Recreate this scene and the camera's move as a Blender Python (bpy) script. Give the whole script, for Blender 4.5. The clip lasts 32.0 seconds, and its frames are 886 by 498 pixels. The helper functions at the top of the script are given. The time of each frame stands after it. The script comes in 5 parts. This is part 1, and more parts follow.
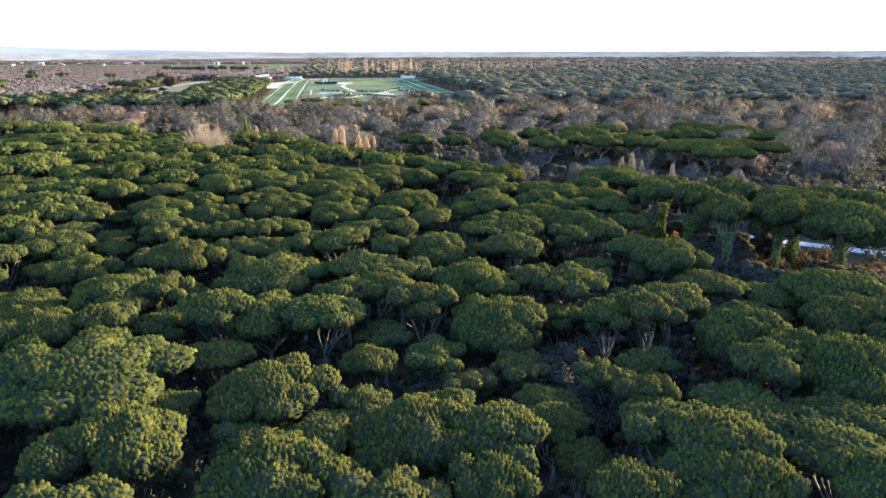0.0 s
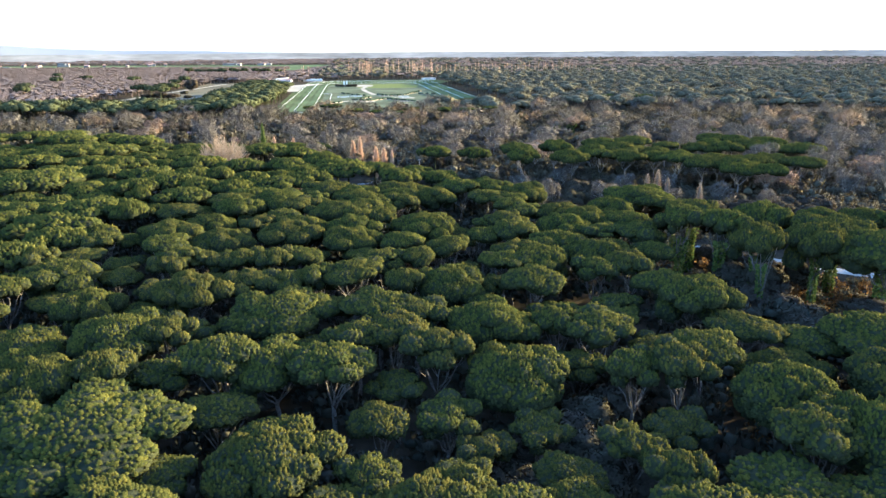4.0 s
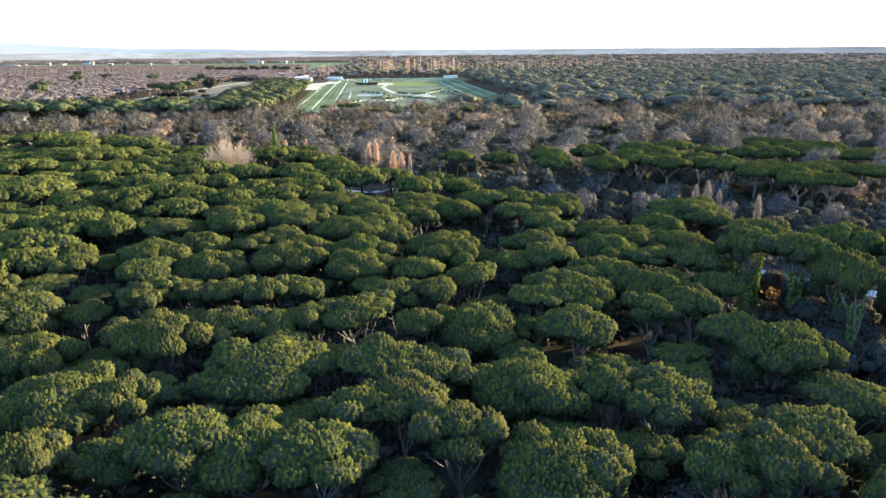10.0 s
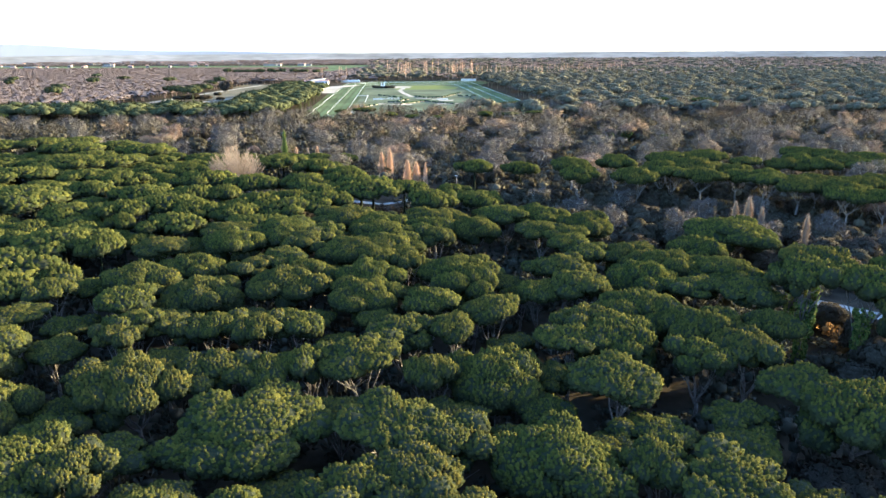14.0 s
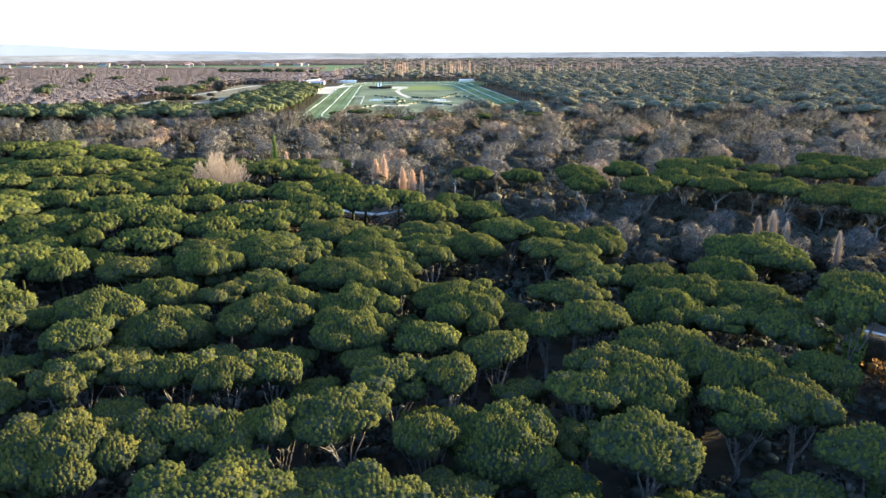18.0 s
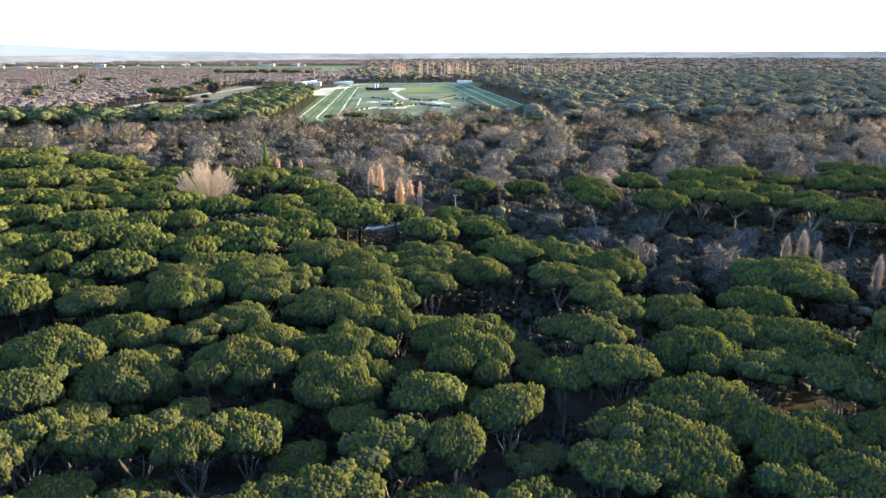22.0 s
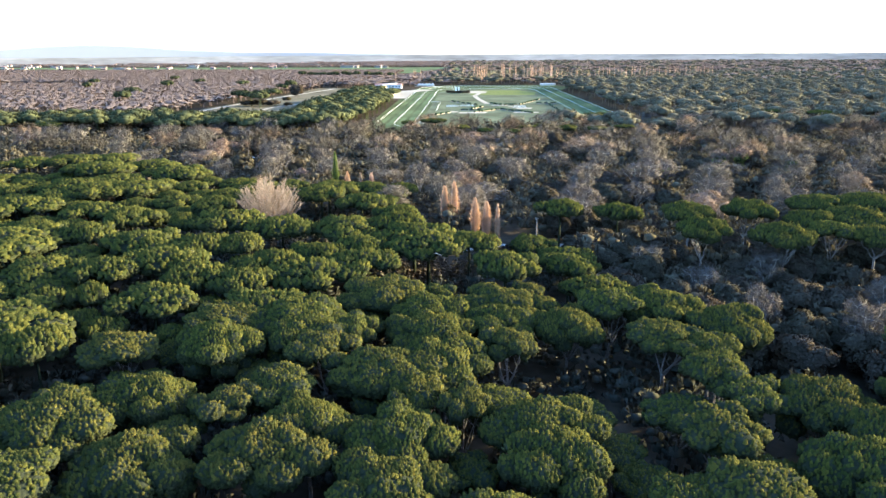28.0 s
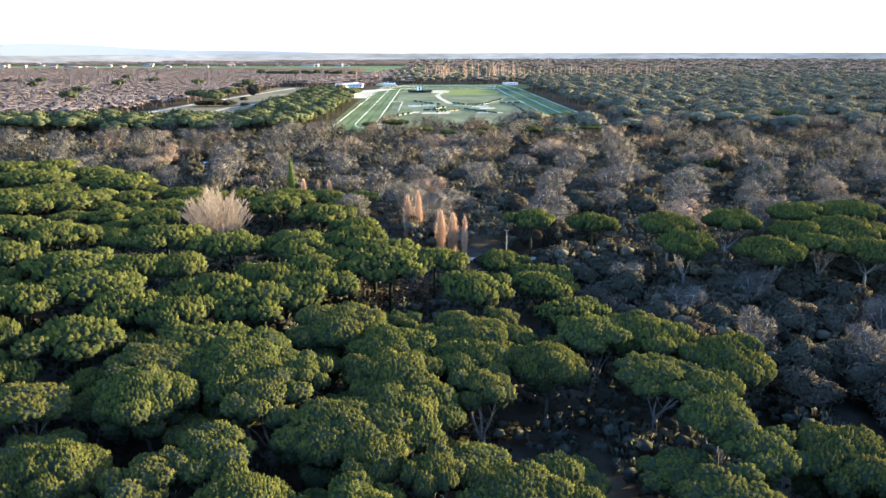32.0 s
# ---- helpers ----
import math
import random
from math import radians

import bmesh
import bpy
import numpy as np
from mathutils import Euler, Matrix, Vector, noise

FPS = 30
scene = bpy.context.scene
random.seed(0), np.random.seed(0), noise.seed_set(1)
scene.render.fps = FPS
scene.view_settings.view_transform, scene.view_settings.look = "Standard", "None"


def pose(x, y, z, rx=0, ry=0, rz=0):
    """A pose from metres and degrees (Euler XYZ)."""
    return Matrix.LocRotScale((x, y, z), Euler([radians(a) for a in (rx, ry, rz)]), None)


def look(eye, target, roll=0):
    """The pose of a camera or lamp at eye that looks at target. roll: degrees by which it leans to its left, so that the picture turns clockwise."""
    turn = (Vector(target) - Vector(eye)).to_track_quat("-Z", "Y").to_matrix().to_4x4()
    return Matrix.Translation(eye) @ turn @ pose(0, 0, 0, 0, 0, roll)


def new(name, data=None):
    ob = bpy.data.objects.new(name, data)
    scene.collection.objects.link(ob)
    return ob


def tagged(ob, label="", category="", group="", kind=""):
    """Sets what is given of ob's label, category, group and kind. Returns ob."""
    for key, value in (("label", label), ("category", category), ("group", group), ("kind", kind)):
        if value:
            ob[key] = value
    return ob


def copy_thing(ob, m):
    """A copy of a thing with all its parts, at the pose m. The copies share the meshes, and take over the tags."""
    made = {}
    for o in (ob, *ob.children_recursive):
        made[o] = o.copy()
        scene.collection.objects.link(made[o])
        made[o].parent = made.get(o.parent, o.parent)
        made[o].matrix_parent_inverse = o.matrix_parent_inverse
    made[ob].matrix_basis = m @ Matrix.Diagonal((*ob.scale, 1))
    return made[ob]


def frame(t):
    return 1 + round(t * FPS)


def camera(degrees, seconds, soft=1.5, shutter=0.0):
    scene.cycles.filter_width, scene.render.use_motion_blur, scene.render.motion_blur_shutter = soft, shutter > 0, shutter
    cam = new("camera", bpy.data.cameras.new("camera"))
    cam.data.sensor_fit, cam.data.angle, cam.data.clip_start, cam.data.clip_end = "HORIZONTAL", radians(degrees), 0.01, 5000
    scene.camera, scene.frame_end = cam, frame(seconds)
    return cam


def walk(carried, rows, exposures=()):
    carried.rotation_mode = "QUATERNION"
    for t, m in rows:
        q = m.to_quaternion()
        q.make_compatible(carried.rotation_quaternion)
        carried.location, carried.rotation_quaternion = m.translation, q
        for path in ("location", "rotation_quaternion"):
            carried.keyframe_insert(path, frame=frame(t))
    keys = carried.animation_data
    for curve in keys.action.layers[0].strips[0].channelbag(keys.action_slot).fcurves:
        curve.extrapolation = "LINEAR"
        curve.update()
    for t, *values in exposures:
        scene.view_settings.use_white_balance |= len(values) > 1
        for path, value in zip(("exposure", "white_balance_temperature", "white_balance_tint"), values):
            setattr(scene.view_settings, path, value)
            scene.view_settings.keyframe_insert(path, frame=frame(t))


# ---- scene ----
cam = camera(64.0, 32.0, soft=1.5)
EXPOSURE = 3.35
PATH = [
    (0, pose(1.54, -27.92, 48.37, 0, 0, 0.00) @ pose(0, 0, 0, 74.41) @ pose(0, 0, 0, 0, 0, -0.18)),
    (1, pose(1.69, -27.10, 50.24, 0, 0, 0.07) @ pose(0, 0, 0, 74.43) @ pose(0, 0, 0, 0, 0, -0.23)),
    (2, pose(1.84, -25.81, 51.80, 0, 0, 0.14) @ pose(0, 0, 0, 74.39) @ pose(0, 0, 0, 0, 0, -0.27)),
    (3, pose(1.98, -23.57, 52.74, 0, 0, 0.23) @ pose(0, 0, 0, 74.39) @ pose(0, 0, 0, 0, 0, -0.32)),
    (3.5, pose(2.05, -21.96, 52.89, 0, 0, 0.90) @ pose(0, 0, 0, 74.38) @ pose(0, 0, 0, 0, 0, -0.34)),
    (5.5, pose(2.15, -13.55, 52.23, 0, 0, 2.99) @ pose(0, 0, 0, 74.28) @ pose(0, 0, 0, 0, 0, -0.41)),
    (6, pose(2.10, -11.36, 52.03, 0, 0, 3.28) @ pose(0, 0, 0, 74.22) @ pose(0, 0, 0, 0, 0, -0.43)),
    (6.5, pose(2.00, -9.27, 51.90, 0, 0, 3.68) @ pose(0, 0, 0, 74.17) @ pose(0, 0, 0, 0, 0, -0.44)),
    (7, pose(1.87, -7.27, 51.85, 0, 0, 3.61) @ pose(0, 0, 0, 74.17) @ pose(0, 0, 0, 0, 0, -0.45)),
    (8, pose(1.55, -3.47, 51.90, 0, 0, 3.53) @ pose(0, 0, 0, 74.16) @ pose(0, 0, 0, 0, 0, -0.47)),
    (9, pose(1.25, 0.25, 52.06, 0, 0, 3.45) @ pose(0, 0, 0, 74.21) @ pose(0, 0, 0, 0, 0, -0.48)),
    (10, pose(1.03, 4.05, 52.21, 0, 0, 3.44) @ pose(0, 0, 0, 74.20) @ pose(0, 0, 0, 0, 0, -0.47)),
    (10.5, pose(0.94, 5.98, 52.27, 0, 0, 3.47) @ pose(0, 0, 0, 74.27) @ pose(0, 0, 0, 0, 0, -0.47)),
    (11, pose(0.86, 7.93, 52.33, 0, 0, 4.89) @ pose(0, 0, 0, 74.29) @ pose(0, 0, 0, 0, 0, -0.46)),
    (12, pose(0.70, 11.85, 52.42, 0, 0, 4.95) @ pose(0, 0, 0, 74.35) @ pose(0, 0, 0, 0, 0, -0.45)),
    (13, pose(0.49, 15.77, 52.49, 0, 0, 4.87) @ pose(0, 0, 0, 74.35) @ pose(0, 0, 0, 0, 0, -0.44)),
    (14, pose(0.20, 19.66, 52.54, 0, 0, 4.83) @ pose(0, 0, 0, 74.42) @ pose(0, 0, 0, 0, 0, -0.37)),
    (14.5, pose(0.06, 21.61, 52.56, 0, 0, 4.78) @ pose(0, 0, 0, 74.41) @ pose(0, 0, 0, 0, 0, -0.36)),
    (16.5, pose(-0.52, 29.43, 52.64, 0, 0, 4.72) @ pose(0, 0, 0, 74.44) @ pose(0, 0, 0, 0, 0, -0.33)),
    (18, pose(-1.04, 35.23, 52.73, 0, 0, 4.63) @ pose(0, 0, 0, 74.41) @ pose(0, 0, 0, 0, 0, -0.31)),
    (20, pose(-2.00, 42.70, 52.96, 0, 0, 4.53) @ pose(0, 0, 0, 74.44) @ pose(0, 0, 0, 0, 0, -0.31)),
    (22, pose(-2.93, 50.14, 53.82, 0, 0, 4.42) @ pose(0, 0, 0, 74.42) @ pose(0, 0, 0, 0, 0, -0.28)),
    (23, pose(-3.33, 53.94, 54.32, 0, 0, 4.37) @ pose(0, 0, 0, 74.44) @ pose(0, 0, 0, 0, 0, -0.27)),
    (24, pose(-3.70, 57.82, 54.72, 0, 0, 4.33) @ pose(0, 0, 0, 74.53) @ pose(0, 0, 0, 0, 0, -0.28)),
    (24.5, pose(-3.88, 59.77, 54.88, 0, 0, 4.29) @ pose(0, 0, 0, 74.51) @ pose(0, 0, 0, 0, 0, -0.28)),
    (26.5, pose(-4.63, 67.60, 55.28, 0, 0, 6.82) @ pose(0, 0, 0, 74.48) @ pose(0, 0, 0, 0, 0, -0.30)),
    (27, pose(-4.84, 69.55, 55.34, 0, 0, 10.01) @ pose(0, 0, 0, 74.49) @ pose(0, 0, 0, 0, 0, -0.31)),
    (27.5, pose(-5.05, 71.47, 55.40, 0, 0, 10.91) @ pose(0, 0, 0, 74.49) @ pose(0, 0, 0, 0, 0, -0.31)),
    (28, pose(-5.29, 73.38, 55.44, 0, 0, 10.86) @ pose(0, 0, 0, 74.54) @ pose(0, 0, 0, 0, 0, -0.31)),
    (28.5, pose(-5.54, 75.27, 55.48, 0, 0, 10.87) @ pose(0, 0, 0, 74.56) @ pose(0, 0, 0, 0, 0, -0.30)),
    (29, pose(-5.81, 77.14, 55.52, 0, 0, 10.61) @ pose(0, 0, 0, 74.57) @ pose(0, 0, 0, 0, 0, -0.29)),
    (29.5, pose(-6.12, 79.02, 55.57, 0, 0, 10.13) @ pose(0, 0, 0, 74.56) @ pose(0, 0, 0, 0, 0, -0.27)),
    (30, pose(-6.45, 80.89, 55.62, 0, 0, 10.07) @ pose(0, 0, 0, 74.48) @ pose(0, 0, 0, 0, 0, -0.25)),
    (30.5, pose(-6.80, 82.76, 55.68, 0, 0, 9.46) @ pose(0, 0, 0, 74.47) @ pose(0, 0, 0, 0, 0, -0.23)),
    (31, pose(-7.17, 84.63, 55.74, 0, 0, 8.65) @ pose(0, 0, 0, 74.45) @ pose(0, 0, 0, 0, 0, -0.22)),
    (31.5, pose(-7.55, 86.50, 55.80, 0, 0, 8.11) @ pose(0, 0, 0, 74.44) @ pose(0, 0, 0, 0, 0, -0.20)),
    (32, pose(-7.94, 88.37, 55.87, 0, 0, 7.84) @ pose(0, 0, 0, 74.42) @ pose(0, 0, 0, 0, 0, -0.18)),
]
walk(cam, PATH, ((0.0, EXPOSURE, 4950, 10), (32.0, EXPOSURE, 4950, 10)))

# ---- light ----
SUN_AZIMUTH = 63.0      # degrees clockwise from +y
SUN_HEIGHT = 11.5
world = bpy.data.worlds.new("sky")
scene.world = world
world.use_nodes = True
wn = world.node_tree
sky = wn.nodes.new("ShaderNodeTexSky")
sky.sky_type = 'NISHITA'
sky.sun_disc = False
sky.sun_elevation = radians(SUN_HEIGHT)
sky.sun_rotation = radians(SUN_AZIMUTH)
sky.dust_density = 1.6
sky.air_density = 1.0
sky.ozone_density = 2.0
wn.links.new(sky.outputs[0], wn.nodes["Background"].inputs[0])
wn.nodes["Background"].inputs[1].default_value = 0.148
sun_data = bpy.data.lights.new("sun", 'SUN')
sun_data.energy, sun_data.angle, sun_data.color = 4.6, radians(0.6), (1.0, 0.73, 0.30)
sun = new("sun", sun_data)
saz, sel = radians(SUN_AZIMUTH), radians(SUN_HEIGHT)
to_sun = Vector((math.sin(saz) * math.cos(sel), math.cos(saz) * math.cos(sel), math.sin(sel)))
sun.matrix_basis = look(to_sun * 300, (0, 0, 0))


# ---- materials ----
def material(name, colors, rough=0.7, scale=1.0, detail=6.0, bump=0.0, bump_scale=8.0, metal=0.0, large=0.0, island=False, thin=0.0, by_object=0.0, spec=0.3):
    """Noise between colours at two scales; island: one shade for each tuft; thin: share of light that passes through."""
    m = bpy.data.materials.new(name)
    m.use_nodes = True
    nt = m.node_tree
    n, l = nt.nodes, nt.links
    bsdf = n["Principled BSDF"]
    bsdf.inputs["Roughness"].default_value = rough
    bsdf.inputs["Metallic"].default_value = metal
    bsdf.inputs["Specular IOR Level"].default_value = spec
    co = n.new("ShaderNodeTexCoord")
    nz = n.new("ShaderNodeTexNoise")
    nz.inputs["Scale"].default_value, nz.inputs["Detail"].default_value = scale, detail
    l.new(co.outputs["Object"], nz.inputs["Vector"])
    fac = nz.outputs["Fac"]
    if island:
        geo = n.new("ShaderNodeNewGeometry")
        mixf = n.new("ShaderNodeMath")
        mixf.operation = 'MULTIPLY_ADD'
        mixf.inputs[1].default_value, mixf.inputs[2].default_value = 0.55, 0.0
        l.new(geo.outputs["Random Per Island"], mixf.inputs[0])
        add = n.new("ShaderNodeMath")
        add.operation = 'MULTIPLY_ADD'
        add.inputs[1].default_value = 0.45
        l.new(fac, add.inputs[0])
        l.new(mixf.outputs[0], add.inputs[2])
        fac = add.outputs[0]
    ramp = n.new("ShaderNodeValToRGB")
    el = ramp.color_ramp.elements
    while len(el) < len(colors):
        el.new(0.5)
    for i, c in enumerate(colors):
        el[i].position = 0.25 + 0.5 * i / max(1, len(colors) - 1)
        el[i].color = (*c, 1)
    l.new(fac, ramp.inputs[0])
    out = ramp.outputs[0]
    if large or by_object:
        hsv = n.new("ShaderNodeHueSaturation")
        l.new(out, hsv.inputs["Color"])
        if large:
            nl = n.new("ShaderNodeTexNoise")
            nl.inputs["Scale"].default_value, nl.inputs["Detail"].default_value = large, 3.0
            l.new(co.outputs["Object"], nl.inputs["Vector"])
            mp = n.new("ShaderNodeMapRange")
            mp.inputs[1].default_value, mp.inputs[2].default_value = 0.3, 0.7
            mp.inputs[3].default_value, mp.inputs[4].default_value = 0.72, 1.28
            l.new(nl.outputs["Fac"], mp.inputs[0])
            l.new(mp.outputs[0], hsv.inputs["Value"])
        if by_object:
            oi = n.new("ShaderNodeObjectInfo")
            mo = n.new("ShaderNodeMapRange")
            mo.inputs[3].default_value, mo.inputs[4].default_value = 0.5 - by_object, 0.5 + by_object
            l.new(oi.outputs["Random"], mo.inputs[0])
            l.new(mo.outputs[0], hsv.inputs["Hue"])
        out = hsv.outputs[0]
    l.new(out, bsdf.inputs["Base Color"])
    if bump:
        nb = n.new("ShaderNodeTexNoise")
        nb.inputs["Scale"].default_value, nb.inputs["Detail"].default_value = bump_scale, 8.0
        l.new(co.outputs["Object"], nb.inputs["Vector"])
        bp = n.new("ShaderNodeBump")
        bp.inputs["Strength"].default_value, bp.inputs["Distance"].default_value = bump, 0.1
        l.new(nb.outputs["Fac"], bp.inputs["Height"])
        l.new(bp.outputs[0], bsdf.inputs["Normal"])
    if thin:
        tr = n.new("ShaderNodeBsdfTranslucent")
        l.new(out, tr.inputs["Color"])
        mx = n.new("ShaderNodeMixShader")
        mx.inputs[0].default_value = thin
        l.new(bsdf.outputs[0], mx.inputs[1])
        l.new(tr.outputs[0], mx.inputs[2])
        l.new(mx.outputs[0], n["Material Output"].inputs["Surface"])
    return m


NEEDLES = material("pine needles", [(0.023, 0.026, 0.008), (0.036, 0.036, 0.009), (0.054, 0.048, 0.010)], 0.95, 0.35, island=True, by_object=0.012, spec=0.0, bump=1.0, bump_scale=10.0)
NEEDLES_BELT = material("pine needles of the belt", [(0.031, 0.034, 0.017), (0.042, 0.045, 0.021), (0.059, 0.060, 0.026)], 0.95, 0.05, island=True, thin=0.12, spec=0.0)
# Far needles: haze over the distant woods is put into the base colour.
HAZY_NEEDLES = material("far pine needles paled by haze", [(0.058, 0.052, 0.035), (0.073, 0.066, 0.044), (0.094, 0.084, 0.056)], 0.9, 0.05, island=True, thin=0.15, spec=0.0)
# Flank needles and dry twigs, with the flank's shade put into the colour.
SHADED_NEEDLES = material("old needles and dry twigs in shade colour", [(0.018, 0.020, 0.009), (0.024, 0.026, 0.011), (0.033, 0.034, 0.014)], 0.95, 0.35, island=True, spec=0.0, bump=1.0, bump_scale=10.0)
# Pine crown body: shade between the shoots is put into its dark colour.
CORE = material("inner crown in shade colour", [(0.011, 0.013, 0.008), (0.017, 0.019, 0.011), (0.025, 0.026, 0.015)], 0.9, 1.5, spec=0.0, bump=0.9, bump_scale=5.0)
# Oak crown body, coloured darker than its leaves to stand for inner shade.
OAK_CORE = material("inner oak crown in shade colour", [(0.036, 0.031, 0.024), (0.048, 0.041, 0.031)], 0.9, 1.5, spec=0.0)
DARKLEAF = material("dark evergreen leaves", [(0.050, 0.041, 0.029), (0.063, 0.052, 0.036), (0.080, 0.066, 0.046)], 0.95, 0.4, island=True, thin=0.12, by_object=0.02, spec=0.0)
# Evergreen crown body, its colour darkened as shade behind the leaves.
DARK_CORE = material("inner evergreen crown in shade colour", [(0.030, 0.025, 0.018), (0.040, 0.034, 0.024)], 0.95, 1.5, spec=0.0)
OAKLEAF = material("holm oak leaves", [(0.046, 0.040, 0.030), (0.058, 0.050, 0.037), (0.074, 0.063, 0.046)], 0.9, 0.4, island=True, thin=0.1, by_object=0.02, spec=0.0)
SHRUB = material("shaded shrub leaves", [(0.030, 0.031, 0.024), (0.042, 0.041, 0.031), (0.060, 0.056, 0.042)], 0.9, 0.4, island=True, thin=0.15, spec=0.0)
BARK = material("pine bark", [(0.040, 0.032, 0.027), (0.075, 0.062, 0.052), (0.12, 0.102, 0.086)], 0.9, 3.0, bump=0.6, bump_scale=14.0)
BARK_PALE = material("pale upper pine bark", [(0.055, 0.045, 0.038), (0.098, 0.082, 0.070), (0.15, 0.128, 0.110)], 0.9, 2.5, bump=0.5, bump_scale=12.0)
BARK_GREY = material("grey bark", [(0.10, 0.085, 0.072), (0.19, 0.165, 0.14), (0.28, 0.25, 0.22)], 0.9, 2.0, bump=0.4)
TWIG_GREY = material("grey twigs", [(0.060, 0.052, 0.045), (0.080, 0.069, 0.060), (0.104, 0.090, 0.078)], 0.9, 0.3, island=True, by_object=0.01, spec=0.0)
TWIG_BROWN = material("brown twigs", [(0.110, 0.077, 0.057), (0.142, 0.101, 0.076), (0.180, 0.130, 0.098)], 0.85, 0.3, island=True, by_object=0.015, spec=0.0)
TWIG_PALE = material("pale twigs", [(0.140, 0.100, 0.069), (0.200, 0.145, 0.102), (0.27, 0.20, 0.143)], 0.85, 0.3, island=True, thin=0.15, spec=0.0)
TWIG_ORANGE = material("orange poplar twigs", [(0.26, 0.160, 0.098), (0.37, 0.230, 0.142), (0.47, 0.30, 0.19)], 0.85, 0.3, island=True, thin=0.25, spec=0.0)
TWIG_FAR = material("brown twigs of far woods", [(0.116, 0.083, 0.064), (0.132, 0.096, 0.075), (0.150, 0.111, 0.087)], 0.95, 0.02, island=True, spec=0.0)
IVY = material("ivy leaves", [(0.035, 0.055, 0.014), (0.08, 0.105, 0.028), (0.15, 0.15, 0.04)], 0.9, 0.5, island=True, thin=0.15, spec=0.0)
RUSSET = material("russet dead leaves", [(0.060, 0.034, 0.015), (0.105, 0.060, 0.024), (0.165, 0.098, 0.038)], 0.8, 0.6, island=True, thin=0.15, spec=0.0)
SOIL = material("forest floor", [(0.022, 0.017, 0.012), (0.034, 0.027, 0.019), (0.050, 0.041, 0.029)], 0.95, 0.25, bump=0.5, bump_scale=2.0, large=0.012, spec=0.0)
TURF = material("race turf", [(0.048, 0.057, 0.028), (0.057, 0.067, 0.032), (0.070, 0.078, 0.039)], 0.95, 0.6, large=0.015, bump=0.3, spec=0.0)
TURF_LIGHT = material("light turf", [(0.060, 0.074, 0.036), (0.070, 0.085, 0.041), (0.083, 0.096, 0.048)], 0.95, 0.6, large=0.02, bump=0.3, spec=0.0)
MEADOW = material("winter meadow", [(0.060, 0.065, 0.040), (0.073, 0.078, 0.046), (0.092, 0.093, 0.058)], 0.95, 0.12, large=0.02, bump=0.3, spec=0.0)
HEATH = material("dry winter field", [(0.066, 0.056, 0.036), (0.088, 0.075, 0.049), (0.116, 0.100, 0.066)], 0.95, 0.08, large=0.015, bump=0.3, spec=0.0)
SAND = material("pale sand", [(0.17, 0.145, 0.11), (0.23, 0.20, 0.155), (0.29, 0.26, 0.21)], 0.9, 0.3, large=0.03, spec=0.0)
ASPHALT = material("pale asphalt", [(0.15, 0.138, 0.122), (0.21, 0.195, 0.172), (0.27, 0.25, 0.222)], 0.85, 1.2, large=0.05, bump=0.2, spec=0.0)
WHITE = material("white paint", [(0.66, 0.61, 0.53), (0.76, 0.71, 0.62)], 0.5, 2.0)
RAIL = material("weathered white rail", [(0.40, 0.40, 0.38), (0.52, 0.52, 0.50)], 0.7, 0.5)
PLASTER = material("warm plaster", [(0.50, 0.40, 0.28), (0.60, 0.50, 0.36)], 0.8, 0.8)
CONCRETE = material("concrete", [(0.34, 0.33, 0.31), (0.46, 0.45, 0.42)], 0.85, 1.0)
ROOF = material("roof tiles", [(0.24, 0.12, 0.08), (0.38, 0.20, 0.13)], 0.8, 1.2)
GLASSY = material("dark glazing", [(0.02, 0.025, 0.03), (0.04, 0.045, 0.05)], 0.15, 1.0, spec=0.6)
WIRE = material("black cable", [(0.02, 0.02, 0.02), (0.04, 0.04, 0.04)], 0.6, 1.0)
# Distance haze is put into the base colours of plain and hills.
HAZE_PLAIN = material("distant plain", [(0.120, 0.108, 0.090), (0.150, 0.135, 0.114), (0.185, 0.168, 0.144)], 1.0, 0.012, large=0.002, spec=0.0)
HAZE_HILL = material("distant hills in haze colour", [(0.155, 0.156, 0.157), (0.167, 0.168, 0.169)], 1.0, 0.002, spec=0.0)
TOWN = material("distant facades", [(0.115, 0.102, 0.088), (0.175, 0.157, 0.137)], 0.8, 0.02)
DRYGRASS = material("yellowish grass", [(0.075, 0.088, 0.028), (0.11, 0.112, 0.040)], 0.9, 0.2, spec=0.0)
HEDGE = material("clipped hedge", [(0.020, 0.030, 0.018), (0.040, 0.055, 0.030)], 0.9, 2.0, spec=0.0)
TIMBER = material("weathered timber", [(0.16, 0.12, 0.09), (0.28, 0.22, 0.17)], 0.9, 3.0, bump=0.3)
ORANGE = material("ochre plaster", [(0.50, 0.27, 0.10), (0.62, 0.36, 0.15)], 0.85, 1.0)


# ---- mesh helpers ----
def mesh(name, verts, faces, mat, smooth=False):
    me = bpy.data.meshes.new(name)
    me.from_pydata([tuple(v) for v in verts], [], [tuple(f) for f in faces])
    me.materials.append(mat)
    if smooth:
        me.polygons.foreach_set("use_smooth", [True] * len(me.polygons))
    me.update()
    return me


def part(name, me, parent, label=""):
    ob = new(name, me)
    ob.parent = parent
    if label:
        tagged(ob, label)
    return ob


